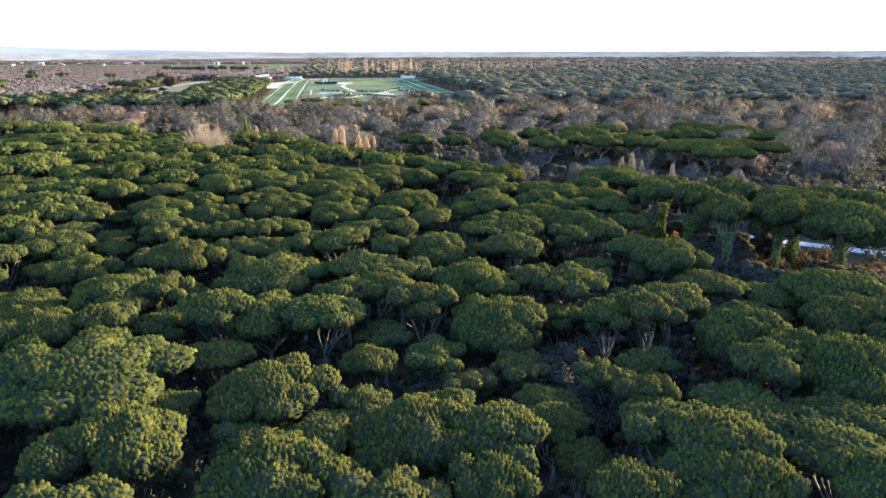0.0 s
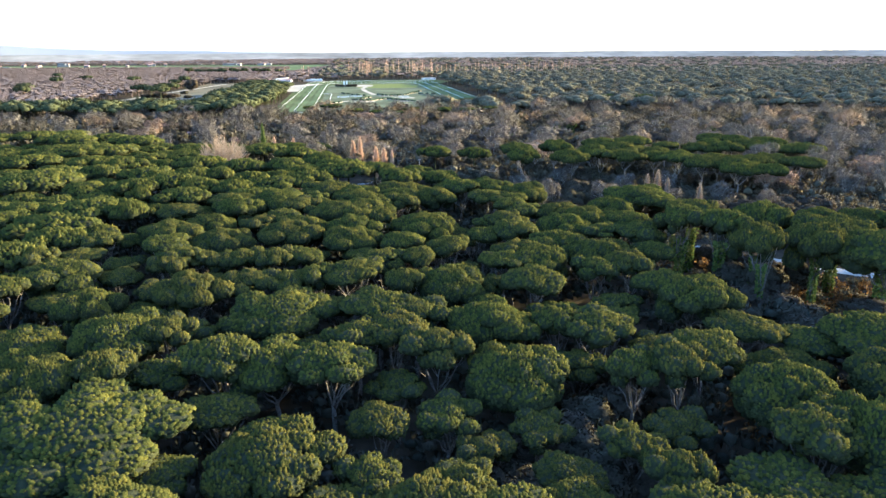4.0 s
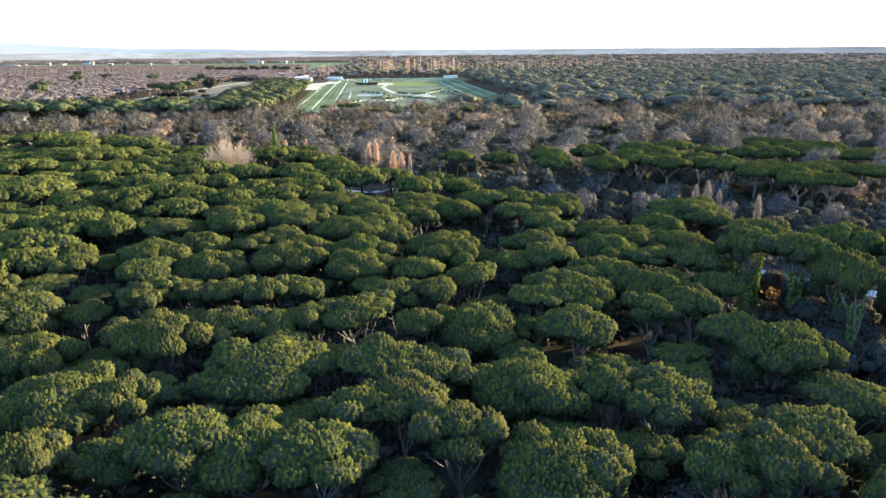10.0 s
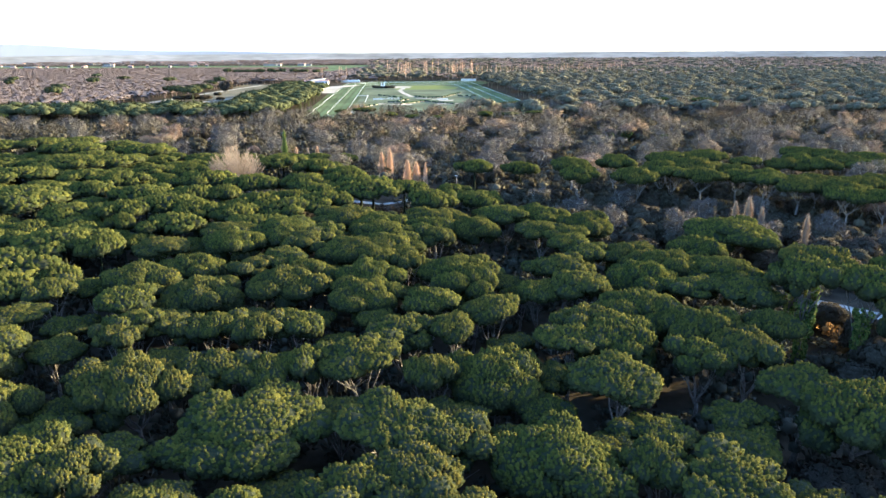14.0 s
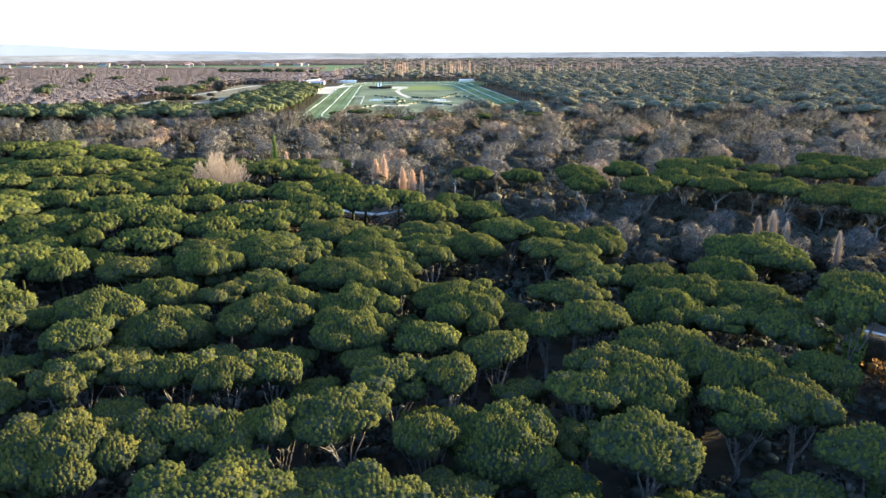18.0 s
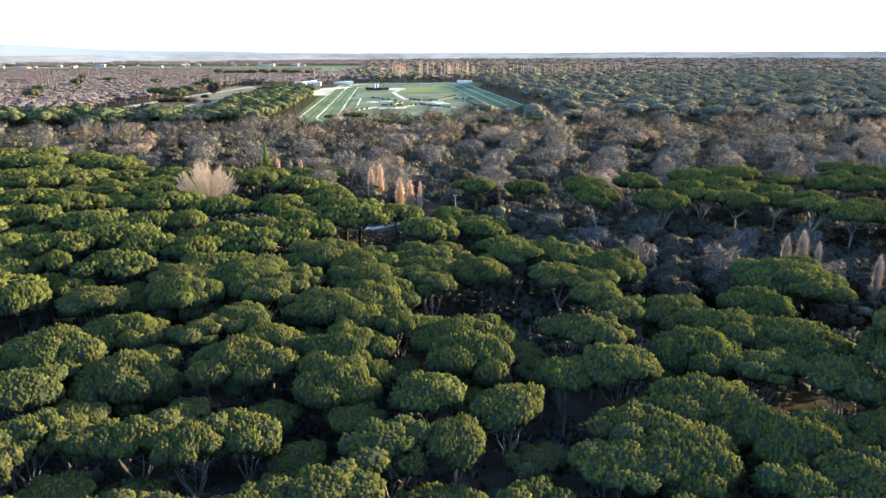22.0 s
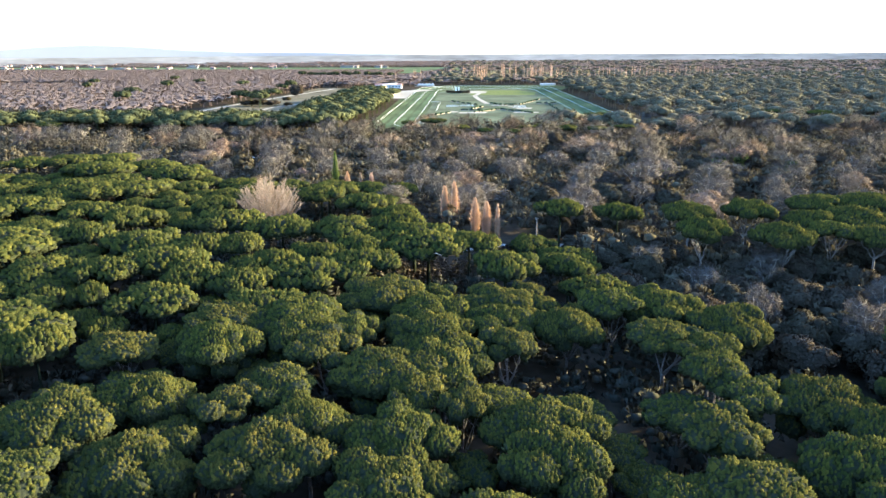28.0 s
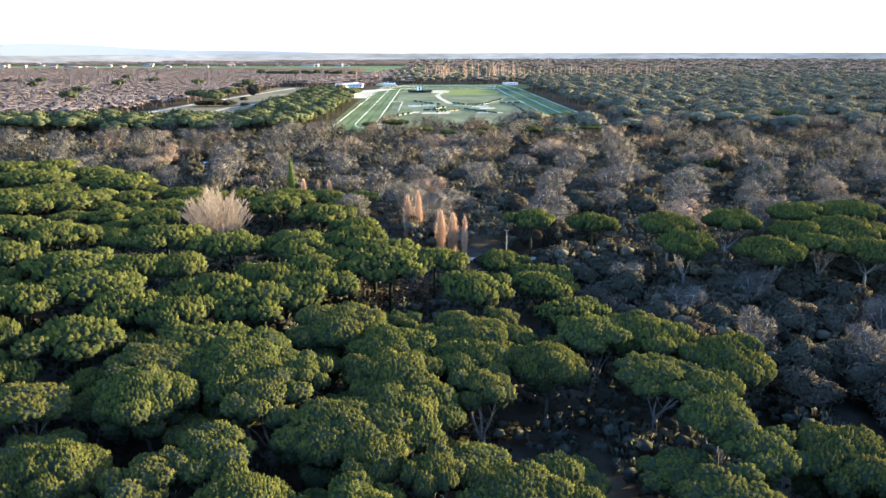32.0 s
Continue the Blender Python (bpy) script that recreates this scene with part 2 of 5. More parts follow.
class Soup:
    """Collects vertices and faces of one mesh."""

    def __init__(self):
        self.v, self.f = [], []

    def add(self, verts, faces):
        b = len(self.v)
        self.v.extend(verts)
        self.f.extend([tuple(i + b for i in f) for f in faces])

    def tube(self, pts, radii, sides=6):
        """A tapered tube along pts."""
        rings, faces = [], []
        up = Vector((0.31, 0.17, 0.93))
        for i, p in enumerate(pts):
            a, b = Vector(pts[max(0, i - 1)]), Vector(pts[min(len(pts) - 1, i + 1)])
            d = (b - a).normalized()
            s = d.cross(up)
            s = s.normalized() if s.length > 0.05 else d.orthogonal().normalized()
            t = d.cross(s)
            for k in range(sides):
                q = 2 * math.pi * k / sides
                rings.append(Vector(p) + (s * math.cos(q) + t * math.sin(q)) * radii[i])
        for i in range(len(pts) - 1):
            for k in range(sides):
                k2 = (k + 1) % sides
                faces.append((i * sides + k, i * sides + k2, (i + 1) * sides + k2, (i + 1) * sides + k))
        faces.append(tuple(range((len(pts) - 1) * sides, len(pts) * sides)))
        faces.append(tuple(reversed(range(sides))))
        self.add(rings, faces)

    def box(self, c, s, turn=0.0):
        x, y, z = s[0] / 2, s[1] / 2, s[2] / 2
        ct, st = math.cos(turn), math.sin(turn)
        vs = []
        for dx, dy, dz in ((-x, -y, -z), (x, -y, -z), (x, y, -z), (-x, y, -z), (-x, -y, z), (x, -y, z), (x, y, z), (-x, y, z)):
            vs.append(Vector((c[0] + dx * ct - dy * st, c[1] + dx * st + dy * ct, c[2] + dz)))
        self.add(vs, [(0, 3, 2, 1), (4, 5, 6, 7), (0, 1, 5, 4), (1, 2, 6, 5), (2, 3, 7, 6), (3, 0, 4, 7)])

    def mesh(self, name, mat, smooth=False):
        return mesh(name, self.v, self.f, mat, smooth)


def ball(rng, c, r, rz, lump=0.12, level=1):
    """An uneven low ball as verts and faces."""
    bm = bmesh.new()
    bmesh.ops.create_icosphere(bm, subdivisions=level, radius=1.0)
    vs = []
    for v in bm.verts:
        k = 1 + rng.uniform(-lump, lump)
        vs.append(Vector((c[0] + v.co.x * r * k, c[1] + v.co.y * r * k, c[2] + v.co.z * rz * k)))
    fs = [tuple(q.index for q in f.verts) for f in bm.faces]
    bm.free()
    return vs, fs


def tuft(rng, p, axis, size, blades, spread=0.85):
    """A bunch of short broad blades round an axis, joined at its foot."""
    axis = axis.normalized()
    s = axis.orthogonal().normalized()
    t = axis.cross(s)
    vs, fs = [p - axis * size * 0.25], []
    q0 = rng.uniform(0, 6.28)
    for k in range(blades):
        q = q0 + 6.2832 * (k + rng.uniform(-0.3, 0.3)) / blades
        o = s * math.cos(q) + t * math.sin(q)
        e = spread * rng.uniform(0.45, 1.1)
        d = (axis + o * e).normalized()
        w = d.cross(o).normalized() * 0 + (axis.cross(o)).normalized()
        ln = size * rng.uniform(0.75, 1.2)
        tip = p + d * ln
        h = size * rng.uniform(0.22, 0.38)
        b = len(vs)
        vs += [tip - w * h, tip + w * h]
        fs.append((0, b, b + 1))
    return vs, fs


def lobes_umbrella(rng, r, top, n, flat=1.0, skirt=0):
    """Broad overlapping lobes of an umbrella crown: centre, radius, half height."""
    out = [(Vector((rng.uniform(-0.12, 0.12) * r, rng.uniform(-0.12, 0.12) * r, top - 0.30 * r * flat)), 0.60 * r, 0.30 * r * flat)]
    for i in range(n):
        q = 6.2832 * i / n + rng.uniform(-0.4, 0.4)
        lr = r * rng.uniform(0.30, 0.50)
        d = (r * rng.uniform(0.90, 1.14)) - lr
        lz = lr * rng.uniform(0.55, 0.80) * flat
        z = top - r * rng.uniform(0.03, 0.26) * flat - lz
        out.append((Vector((d * math.cos(q), d * math.sin(q), z)), lr, lz))
    for i in range(3):
        q = 2.2 * i + rng.uniform(-0.5, 0.5)
        d = r * rng.uniform(0.2, 0.5)
        lr = r * rng.uniform(0.22, 0.30)
        out.append((Vector((d * math.cos(q), d * math.sin(q), top - 0.20 * r * flat + rng.uniform(-0.03, 0.03) * r)), lr, lr * 0.75 * flat))
    for i in range(skirt):
        q = 6.2832 * i / skirt + rng.uniform(-0.5, 0.5)
        d = r * rng.uniform(0.42, 0.66)
        lr = r * rng.uniform(0.20, 0.30)
        out.append((Vector((d * math.cos(q), d * math.sin(q), top - r * rng.uniform(0.62, 0.86) * flat)), lr, lr * 0.8))
    return out


def swell(p, k):
    """Lumps of a crown's surface at two sizes."""
    return k * (noise.noise(p * 0.32) * 0.7 + noise.noise(p * 0.70 + Vector((7, 3, 1))) * 0.55 + noise.noise(p * 1.5) * 0.32)


def lobes_round(rng, r, top, bottom, n):
    out = []
    mid, hh = (top + bottom) / 2, (top - bottom) / 2
    for i in range(n):
        z = -0.75 + 1.6 * (i + 0.5) / n
        q = 2.399 * i + rng.uniform(-0.4, 0.4)
        d = r * 0.62 * math.sqrt(max(0.05, 1 - (z * 0.85) ** 2)) * rng.uniform(0.75, 1.1)
        lr = r * rng.uniform(0.36, 0.5)
        out.append((Vector((d * math.cos(q), d * math.sin(q), mid + z * hh * 0.72)), lr, lr * rng.uniform(0.8, 1.0) * min(1.3, hh / r)))
    return out


def knob(p, size, depth):
    """Close-set rounded bumps of a crown's surface, one for each bunch of shoots."""
    d = noise.voronoi(p / size)[0][0]
    return depth * (0.42 - min(0.8, d))


def crown_mesh(rng, name, lobes, count, size, blades, mat, low=-0.35, upness=0.55, lumps=0.9, knobs=(0.8, 0.5), level=4, rough=0.45, core=None, whole=0.0):
    """A bumpy canopy over a set of lobes, with short tufts all over it."""
    s, normals = Soup(), []
    area = sum(l[1] ** 2 for l in lobes)

    def inside(p, i, k):
        for j, (c2, r2, z2) in enumerate(lobes):
            if j != i:
                e = p - c2
                if (e.x * e.x + e.y * e.y) / (r2 * r2) + e.z * e.z / (z2 * z2) < k:
                    return True
        return False

    top_r = max(l[1] for l in lobes)
    for i, (c, lr, lz) in enumerate(lobes):
        vs, fs = ball(rng, c, lr, lz, 0.0, level if lr > 0.6 * top_r else level - 1)
        keep = [not inside(v, i, 0.62) for v in vs]
        out = []
        for v in vs:
            n = (v - c).normalized()
            out.append(v + n * (swell(v, lumps) + knob(v, *knobs)) + Vector((rng.uniform(-0.05, 0.05), rng.uniform(-0.05, 0.05), rng.uniform(-0.05, 0.05))))
        s.add(out, [f for f in fs if keep[f[0]] or keep[f[1]] or keep[f[2]]])
    body, faces = len(s.v), len(s.f)
    for i, (c, lr, lz) in enumerate(lobes):
        for _ in range(int(count * lr * lr / area)):
            z = rng.uniform(low, 1.0)
            q = rng.uniform(0, 6.2832)
            h = math.sqrt(max(0.0, 1 - z * z))
            d = Vector((h * math.cos(q), h * math.sin(q), z))
            p = c + Vector((d.x * lr, d.y * lr, d.z * lz))
            if inside(p, i, 0.80):
                continue
            p += (p - c).normalized() * (swell(p, lumps) + knob(p, *knobs))
            jit = Vector((rng.uniform(-0.3, 0.3), rng.uniform(-0.3, 0.3), rng.uniform(-0.2, 0.2)))
            ax = d * (1 - upness) + Vector((0, 0, 1)) * upness + jit
            face = (Vector((d.x, d.y, d.z * lr / lz)).normalized() + jit * rough).normalized()
            vs, fs = tuft(rng, p, ax, size * rng.uniform(0.7, 1.3), blades, 0.8)
            turned = []
            for f in fs:
                n = (vs[f[1]] - vs[f[0]]).cross(vs[f[2]] - vs[f[0]])
                turned.append(f if n.dot(face) >= 0 else (f[0], f[2], f[1]))
            s.add(vs, turned)
            normals += [face] * len(vs)
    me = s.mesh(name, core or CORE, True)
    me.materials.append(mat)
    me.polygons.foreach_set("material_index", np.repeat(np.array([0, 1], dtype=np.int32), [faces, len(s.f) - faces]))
    own = np.zeros(len(s.v) * 3, dtype=np.float32)
    me.vertices.foreach_get("normal", own)
    own = own.reshape(-1, 3)
    own[body:] = np.array([tuple(n) for n in normals], dtype=np.float32).reshape(-1, 3)
    if whole:
        pts = np.array([tuple(v) for v in s.v], dtype=np.float32)
        out = pts - pts.mean(0) * np.array([1, 1, 0.7], dtype=np.float32)
        own = own * (1 - whole) + out / np.linalg.norm(out, axis=1, keepdims=True) * whole
        own /= np.linalg.norm(own, axis=1, keepdims=True)
    me.normals_split_custom_set_from_vertices(own)
    return me


def pine_crown(rng, name, lobes, gap, sides, level):
    """An umbrella crown: an uneven body in dark shade colour set all over with small rounded bunches of shoots,
    brighter above and darkened as shade on the flanks.
    """
    s, normals, slots = Soup(), [], []

    def inside(p, i, k):
        for j, (c2, r2, z2) in enumerate(lobes):
            if j != i:
                e = p - c2
                if (e.x * e.x + e.y * e.y) / (r2 * r2) + e.z * e.z / (z2 * z2) < k:
                    return True
        return False

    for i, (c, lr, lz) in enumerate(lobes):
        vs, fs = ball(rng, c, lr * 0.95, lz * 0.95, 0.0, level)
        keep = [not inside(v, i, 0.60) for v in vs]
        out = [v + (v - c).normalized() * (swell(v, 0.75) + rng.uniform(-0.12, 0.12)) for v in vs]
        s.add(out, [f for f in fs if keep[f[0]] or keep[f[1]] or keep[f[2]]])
    body, faces = len(s.v), len(s.f)
    ring = [(math.cos(6.2832 * k / sides), math.sin(6.2832 * k / sides)) for k in range(sides)]
    tris = [(0, 1 + k, 1 + (k + 1) % sides) for k in range(sides)]
    for k in range(sides):
        k2 = (k + 1) % sides
        tris += [(1 + k, 1 + sides + k, 1 + sides + k2), (1 + k, 1 + sides + k2, 1 + k2)]
    for i, (c, lr, lz) in enumerate(lobes):
        n = int(4 * math.pi * lr * lr * 0.72 / (gap * gap))
        for k in range(n):
            z = 1 - 2 * (k + rng.uniform(0.1, 0.9)) / n
            if z < -0.65 or (z < 0.0 and rng.random() < 0.22):
                continue
            q = 2.39996 * k + rng.uniform(-0.3, 0.3)
            h = math.sqrt(max(0.0, 1 - z * z))
            p = c + Vector((h * math.cos(q) * lr, h * math.sin(q) * lr, z * lz))
            if inside(p, i, 0.88):
                continue
            p += (p - c).normalized() * swell(p, 0.75)
            face = Vector((h * math.cos(q), h * math.sin(q), z * lr / lz)).normalized()
            axis = (face * 0.62 + Vector((rng.uniform(-0.22, 0.22), rng.uniform(-0.22, 0.22), 0.42))).normalized()
            sd = axis.orthogonal().normalized()
            td = axis.cross(sd)
            big = gap * rng.uniform(0.36, 0.62)
            tall = big * rng.uniform(0.95, 1.7)
            vs = [p + axis * tall]
            nn = [axis]
            for rad, up in ((0.60, 0.55), (1.0, -0.35)):
                for cx, sx in ring:
                    o = sd * cx + td * sx
                    e = rng.uniform(0.72, 1.28)
                    vs.append(p + o * big * rad * e + axis * tall * (up + rng.uniform(-0.18, 0.18)))
                    nn.append(o * rad + axis * (0.75 if up > 0 else 0.35))
            normals += [(m.normalized() * 0.55 + face * 0.55).normalized() for m in nn]
            s.add(vs, tris)
            # Upward faces take the lit needle colour, flanks the shaded one.
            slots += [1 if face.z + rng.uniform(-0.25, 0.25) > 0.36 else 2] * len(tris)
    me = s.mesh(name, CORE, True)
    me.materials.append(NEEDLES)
    me.materials.append(SHADED_NEEDLES)
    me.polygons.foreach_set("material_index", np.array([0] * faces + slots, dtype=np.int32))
    own = np.zeros(len(s.v) * 3, dtype=np.float32)
    me.vertices.foreach_get("normal", own)
    own = own.reshape(-1, 3)
    own[body:] = np.array([tuple(n) for n in normals], dtype=np.float32).reshape(-1, 3)
    me.normals_split_custom_set_from_vertices(own)
    return me


def bent(a, b, sag, n=5, rng=None, wob=0.0):
    a, b = Vector(a), Vector(b)
    out = []
    for i in range(n):
        k = i / (n - 1)
        p = a.lerp(b, k)
        p.z += sag * 4 * k * (1 - k)
        if rng and 0 < i < n - 1:
            p += Vector((rng.uniform(-wob, wob), rng.uniform(-wob, wob), rng.uniform(-wob, wob)))
        out.append(p)
    return out


# ---- kinds of trees ----
def stone_pine(rng, fine, label, r=7.0, tall=False):
    """A stone pine 13 m high with a crown of radius r: trunk, limbs, crown; fine: 2 near, 1 middle, 0 far."""
    root = new("stone_pine")
    tagged(root, label, "tree", "stone pines of the wood")
    bark = BARK_PALE if tall else BARK
    lobes = lobes_umbrella(rng, r, 13.0, rng.randint(7, 9), rng.uniform(0.46, 0.60)) if tall else lobes_umbrella(rng, r, 13.0, rng.randint(6, 9), (rng.uniform(0.50, 0.66), rng.uniform(0.46, 0.62), rng.uniform(0.66, 0.90))[fine], (0, rng.randint(0, 2), rng.randint(2, 5))[fine])
    gap, sides, level = ((0.95, 4, 2), (0.54, 5, 2), (0.44, 5, 3))[fine]
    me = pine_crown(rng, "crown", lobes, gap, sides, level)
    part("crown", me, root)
    fork = Vector((rng.uniform(-0.5, 0.5), rng.uniform(-0.5, 0.5), rng.uniform(3.8, 5.4) + (0 if fine else 1.8) + (2.2 if tall else 0)))
    s = Soup()
    s.tube(bent((0, 0, -0.2), fork, 0.0, 6, rng, 0.12), [0.42, 0.36, 0.33, 0.31, 0.30, 0.27], 8)
    part("trunk", s.mesh("trunk", bark, True), root)
    picks = [lobes[1 + i % 5] for i in range(6)]
    for c, lr, lz in picks:
        s = Soup()
        e = c + Vector((rng.uniform(-0.4, 0.4) * lr, rng.uniform(-0.4, 0.4) * lr, lz * 0.1))
        pts = bent(fork - Vector((0, 0, rng.uniform(0.1, 0.9))), e, -0.35, 6, rng, 0.22)
        s.tube(pts, [0.15, 0.12, 0.10, 0.08, 0.06, 0.03], 5)
        for _ in range(3):
            a = pts[rng.randint(2, 4)]
            o = a + Vector((rng.uniform(-2.0, 2.0), rng.uniform(-2.0, 2.0), rng.uniform(0.8, 2.2)))
            s.tube(bent(a, o, -0.1, 3, rng, 0.12), [0.07, 0.05, 0.02], 3)
        part("limb", s.mesh("limb", bark, True), root)
    return root


def sprays(rng, lobes, count, length, width, each=3, low=-0.7):
    """Thin twigs fanning out through the outer part of a set of lobes; returns a soup and its shading normals."""
    soup, normals = Soup(), []
    area = sum(l[1] ** 2 for l in lobes)
    for c, lr, lz in lobes:
        for _ in range(int(count * lr * lr / area)):
            z, q = rng.uniform(low, 1.0), rng.uniform(0, 6.2832)
            h = math.sqrt(max(0.0, 1 - z * z))
            d = Vector((h * math.cos(q), h * math.sin(q), z))
            p = c + Vector((d.x * lr, d.y * lr, d.z * lz)) * rng.uniform(0.5, 0.95)
            face = (d + Vector((rng.uniform(-0.18, 0.18), rng.uniform(-0.18, 0.18), rng.uniform(-0.1, 0.3)))).normalized()
            vs, fs = [p], []
            for _ in range(each):
                o = (d * 0.7 + Vector((rng.uniform(-1, 1), rng.uniform(-1, 1), rng.uniform(-0.5, 1.1)))).normalized() * length * rng.uniform(0.5, 1.3)
                w = o.orthogonal().normalized()
                w = (w * math.cos(q * 3) + o.normalized().cross(w) * math.sin(q * 3)) * width * rng.uniform(0.6, 1.5)
                k = len(vs)
                vs += [p + o + w, p + o - w]
                n = (vs[k] - p).cross(vs[k + 1] - p)
                fs.append((0, k, k + 1) if n.dot(face) >= 0 else (0, k + 1, k))
            soup.add(vs, fs)
            normals += [tuple(face)] * len(vs)
    return soup, normals


def bare_tree(rng, twigs, label, group, height=13.0, spread=4.6, count=2500, ivy=False, twig_w=0.028, vase=0.0):
    """A leafless broad tree: trunk, limbs, a haze of twigs, ivy on some."""
    root = new("bare_tree")
    tagged(root, label, "tree", group)
    fork = Vector((rng.uniform(-0.3, 0.3), rng.uniform(-0.3, 0.3), height * rng.uniform(0.20, 0.32)))
    s = Soup()
    s.tube(bent((0, 0, -0.2), fork, 0, 4, rng, 0.08), [0.32, 0.27, 0.24, 0.21], 6)
    part("trunk", s.mesh("trunk", BARK_GREY, True), root)
    lobes = lobes_round(rng, spread, height, height * (0.30 + vase), 8)
    for c, lr, lz in lobes:
        s = Soup()
        pts = bent(fork + Vector((0, 0, rng.uniform(-0.6, 0.0))), c, -0.3, 4, rng, 0.22)
        s.tube(pts, [0.15, 0.12, 0.09, 0.06], 4)
        for _ in range(6):
            a = pts[rng.randint(2, 3)]
            d = Vector((rng.uniform(-1, 1), rng.uniform(-1, 1), rng.uniform(-0.3, 1))).normalized()
            s.tube(bent(a, a + Vector((d.x * lr, d.y * lr, d.z * lz)) * 0.95, 0.1, 3, rng, 0.12), [0.055, 0.04, 0.015], 3)
        part("limb", s.mesh("limb", BARK_GREY, True), root)
    tw, normals = sprays(rng, lobes, count, spread * 0.17, twig_w)
    me = tw.mesh("crown", twigs, True)
    me.normals_split_custom_set_from_vertices(normals)
    part("crown", me, root, "crown of bare twigs")
    if ivy:
        iv = Soup()
        for _ in range(190):
            z = rng.uniform(0.5, height * 0.72)
            q = rng.uniform(0, 6.28)
            rr = 0.4 + 0.9 * (z / height) * rng.uniform(0.4, 1.2)
            iv.add(*tuft(rng, Vector((rr * math.cos(q), rr * math.sin(q), z)), Vector((math.cos(q), math.sin(q), 0.6)), 0.6, 4))
        part("ivy", iv.mesh("ivy", IVY), root, "green ivy on the trunk")
    return root


def fan_tree(rng, label, height, spread, count):
    """A wide leafless tree whose many limbs fan upward from a short trunk."""
    root = new("fan_tree")
    tagged(root, label, "tree")
    s = Soup()
    s.tube(bent((0, 0, -0.2), (0, 0, 3.0), 0, 4, rng, 0.1), [0.7, 0.6, 0.55, 0.5], 9)
    part("trunk", s.mesh("trunk", BARK_GREY, True), root)
    tw = Soup()
    for i in range(count):
        q, k = 2.399 * i + rng.uniform(-0.4, 0.4), math.sqrt((i + 0.5) / count) * rng.uniform(0.8, 1.05)
        end = Vector((spread * k * math.cos(q), spread * k * math.sin(q), height * (1.0 - 0.38 * k * k) * rng.uniform(0.78, 1.03)))
        s = Soup()
        pts = bent((rng.uniform(-0.4, 0.4), rng.uniform(-0.4, 0.4), rng.uniform(1.6, 3.2)), end, -1.4 * k, 6, rng, 0.55)
        s.tube(pts, [0.13, 0.10, 0.075, 0.05, 0.03, 0.010], 4)
        part("limb", s.mesh("limb", BARK_GREY, True), root)
        for _ in range(210):
            j = rng.uniform(1.6, 5.0)
            a = pts[int(j)].lerp(pts[min(5, int(j) + 1)], j - int(j))
            o = ((end - pts[1]).normalized() * 0.7 + Vector((rng.uniform(-0.9, 0.9), rng.uniform(-0.9, 0.9), rng.uniform(-0.2, 0.9)))) * rng.uniform(0.5, 1.6)
            w = o.orthogonal().normalized() * rng.uniform(0.02, 0.05)
            tw.add([a - w, a + w, a + o], [(0, 1, 2)])
    part("crown", tw.mesh("crown", TWIG_PALE), root, "fan of pale bare twigs")
    return root


def holm_oak(rng, label, height=7.0, r=3.6, dark=False):
    root = new("holm_oak")
    tagged(root, label, "tree", "evergreen oaks of the understorey")
    lobes = [(c, lr * 1.1, lz * 1.1) for c, lr, lz in lobes_round(rng, r * 0.95, height * 0.97, height * 0.14, 11)]
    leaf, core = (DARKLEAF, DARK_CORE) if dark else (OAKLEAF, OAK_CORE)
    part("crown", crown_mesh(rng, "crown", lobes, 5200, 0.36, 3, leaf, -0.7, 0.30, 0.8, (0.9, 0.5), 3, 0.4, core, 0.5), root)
    s = Soup()
    s.tube(bent((0, 0, -0.2), (0.2, 0.1, height * 0.55), 0, 5, rng, 0.1), [0.2, 0.17, 0.15, 0.12, 0.08], 6)
    part("trunk", s.mesh("trunk", BARK_GREY, True), root)
    return root


def column_tree(rng, name, label, height, r, mat, count, group, blunt=1.7):
    """A tall narrow tree of upswept twigs."""
    root = new(name)
    tagged(root, label, "tree", group)
    s = Soup()
    s.tube(bent((0, 0, -0.2), (0, 0, height * 0.95), 0, 7, rng, 0.06), [0.26, 0.22, 0.19, 0.15, 0.11, 0.07, 0.02], 6)
    part("trunk", s.mesh("trunk", BARK_GREY, True), root)
    tw = Soup()
    for _ in range(count):
        k = rng.uniform(0.08, 0.95)
        lumpy = 0.72 + 0.5 * noise.noise(Vector((k * 9.0, height, r * 5)))
        rr = r * lumpy * min(1.0, 2.6 * k + 0.3) * min(1.0, blunt * (1 - k) + 0.06) * rng.uniform(0.15, 1.0) ** 0.6
        q = rng.uniform(0, 6.28)
        d = Vector((math.cos(q), math.sin(q), 0))
        a = d * rr * 0.55 + Vector((0, 0, k * height))
        o = d * rr * 0.6 + Vector((rng.uniform(-0.2, 0.2), rng.uniform(-0.2, 0.2), rng.uniform(0.8, 2.3)))
        w = Vector((-math.sin(q), math.cos(q), 0)) * rng.uniform(0.015, 0.045)
        tw.add([a - w, a + w, a + o], [(0, 1, 2)])
    part("crown", tw.mesh("crown", mat), root)
    return root


def plant(kinds, rng, x, y, height, width, base_h, base_r):
    """One of the kinds at a place, scaled to a height and a crown radius; the first of each is used before it is copied."""
    k = rng.randrange(len(kinds))
    sx = width / base_r
    m = pose(x, y, 0, 0, 0, rng.uniform(0, 360)) @ Matrix.Diagonal((sx * rng.uniform(0.90, 1.10), sx * rng.uniform(0.90, 1.10), height / base_h, 1))
    ob, used = kinds[k]
    if not used:
        ob.matrix_basis = m
        kinds[k][1] = True
        return ob
    made = copy_thing(ob, Matrix.Identity(4))
    made.matrix_basis = m
    return made


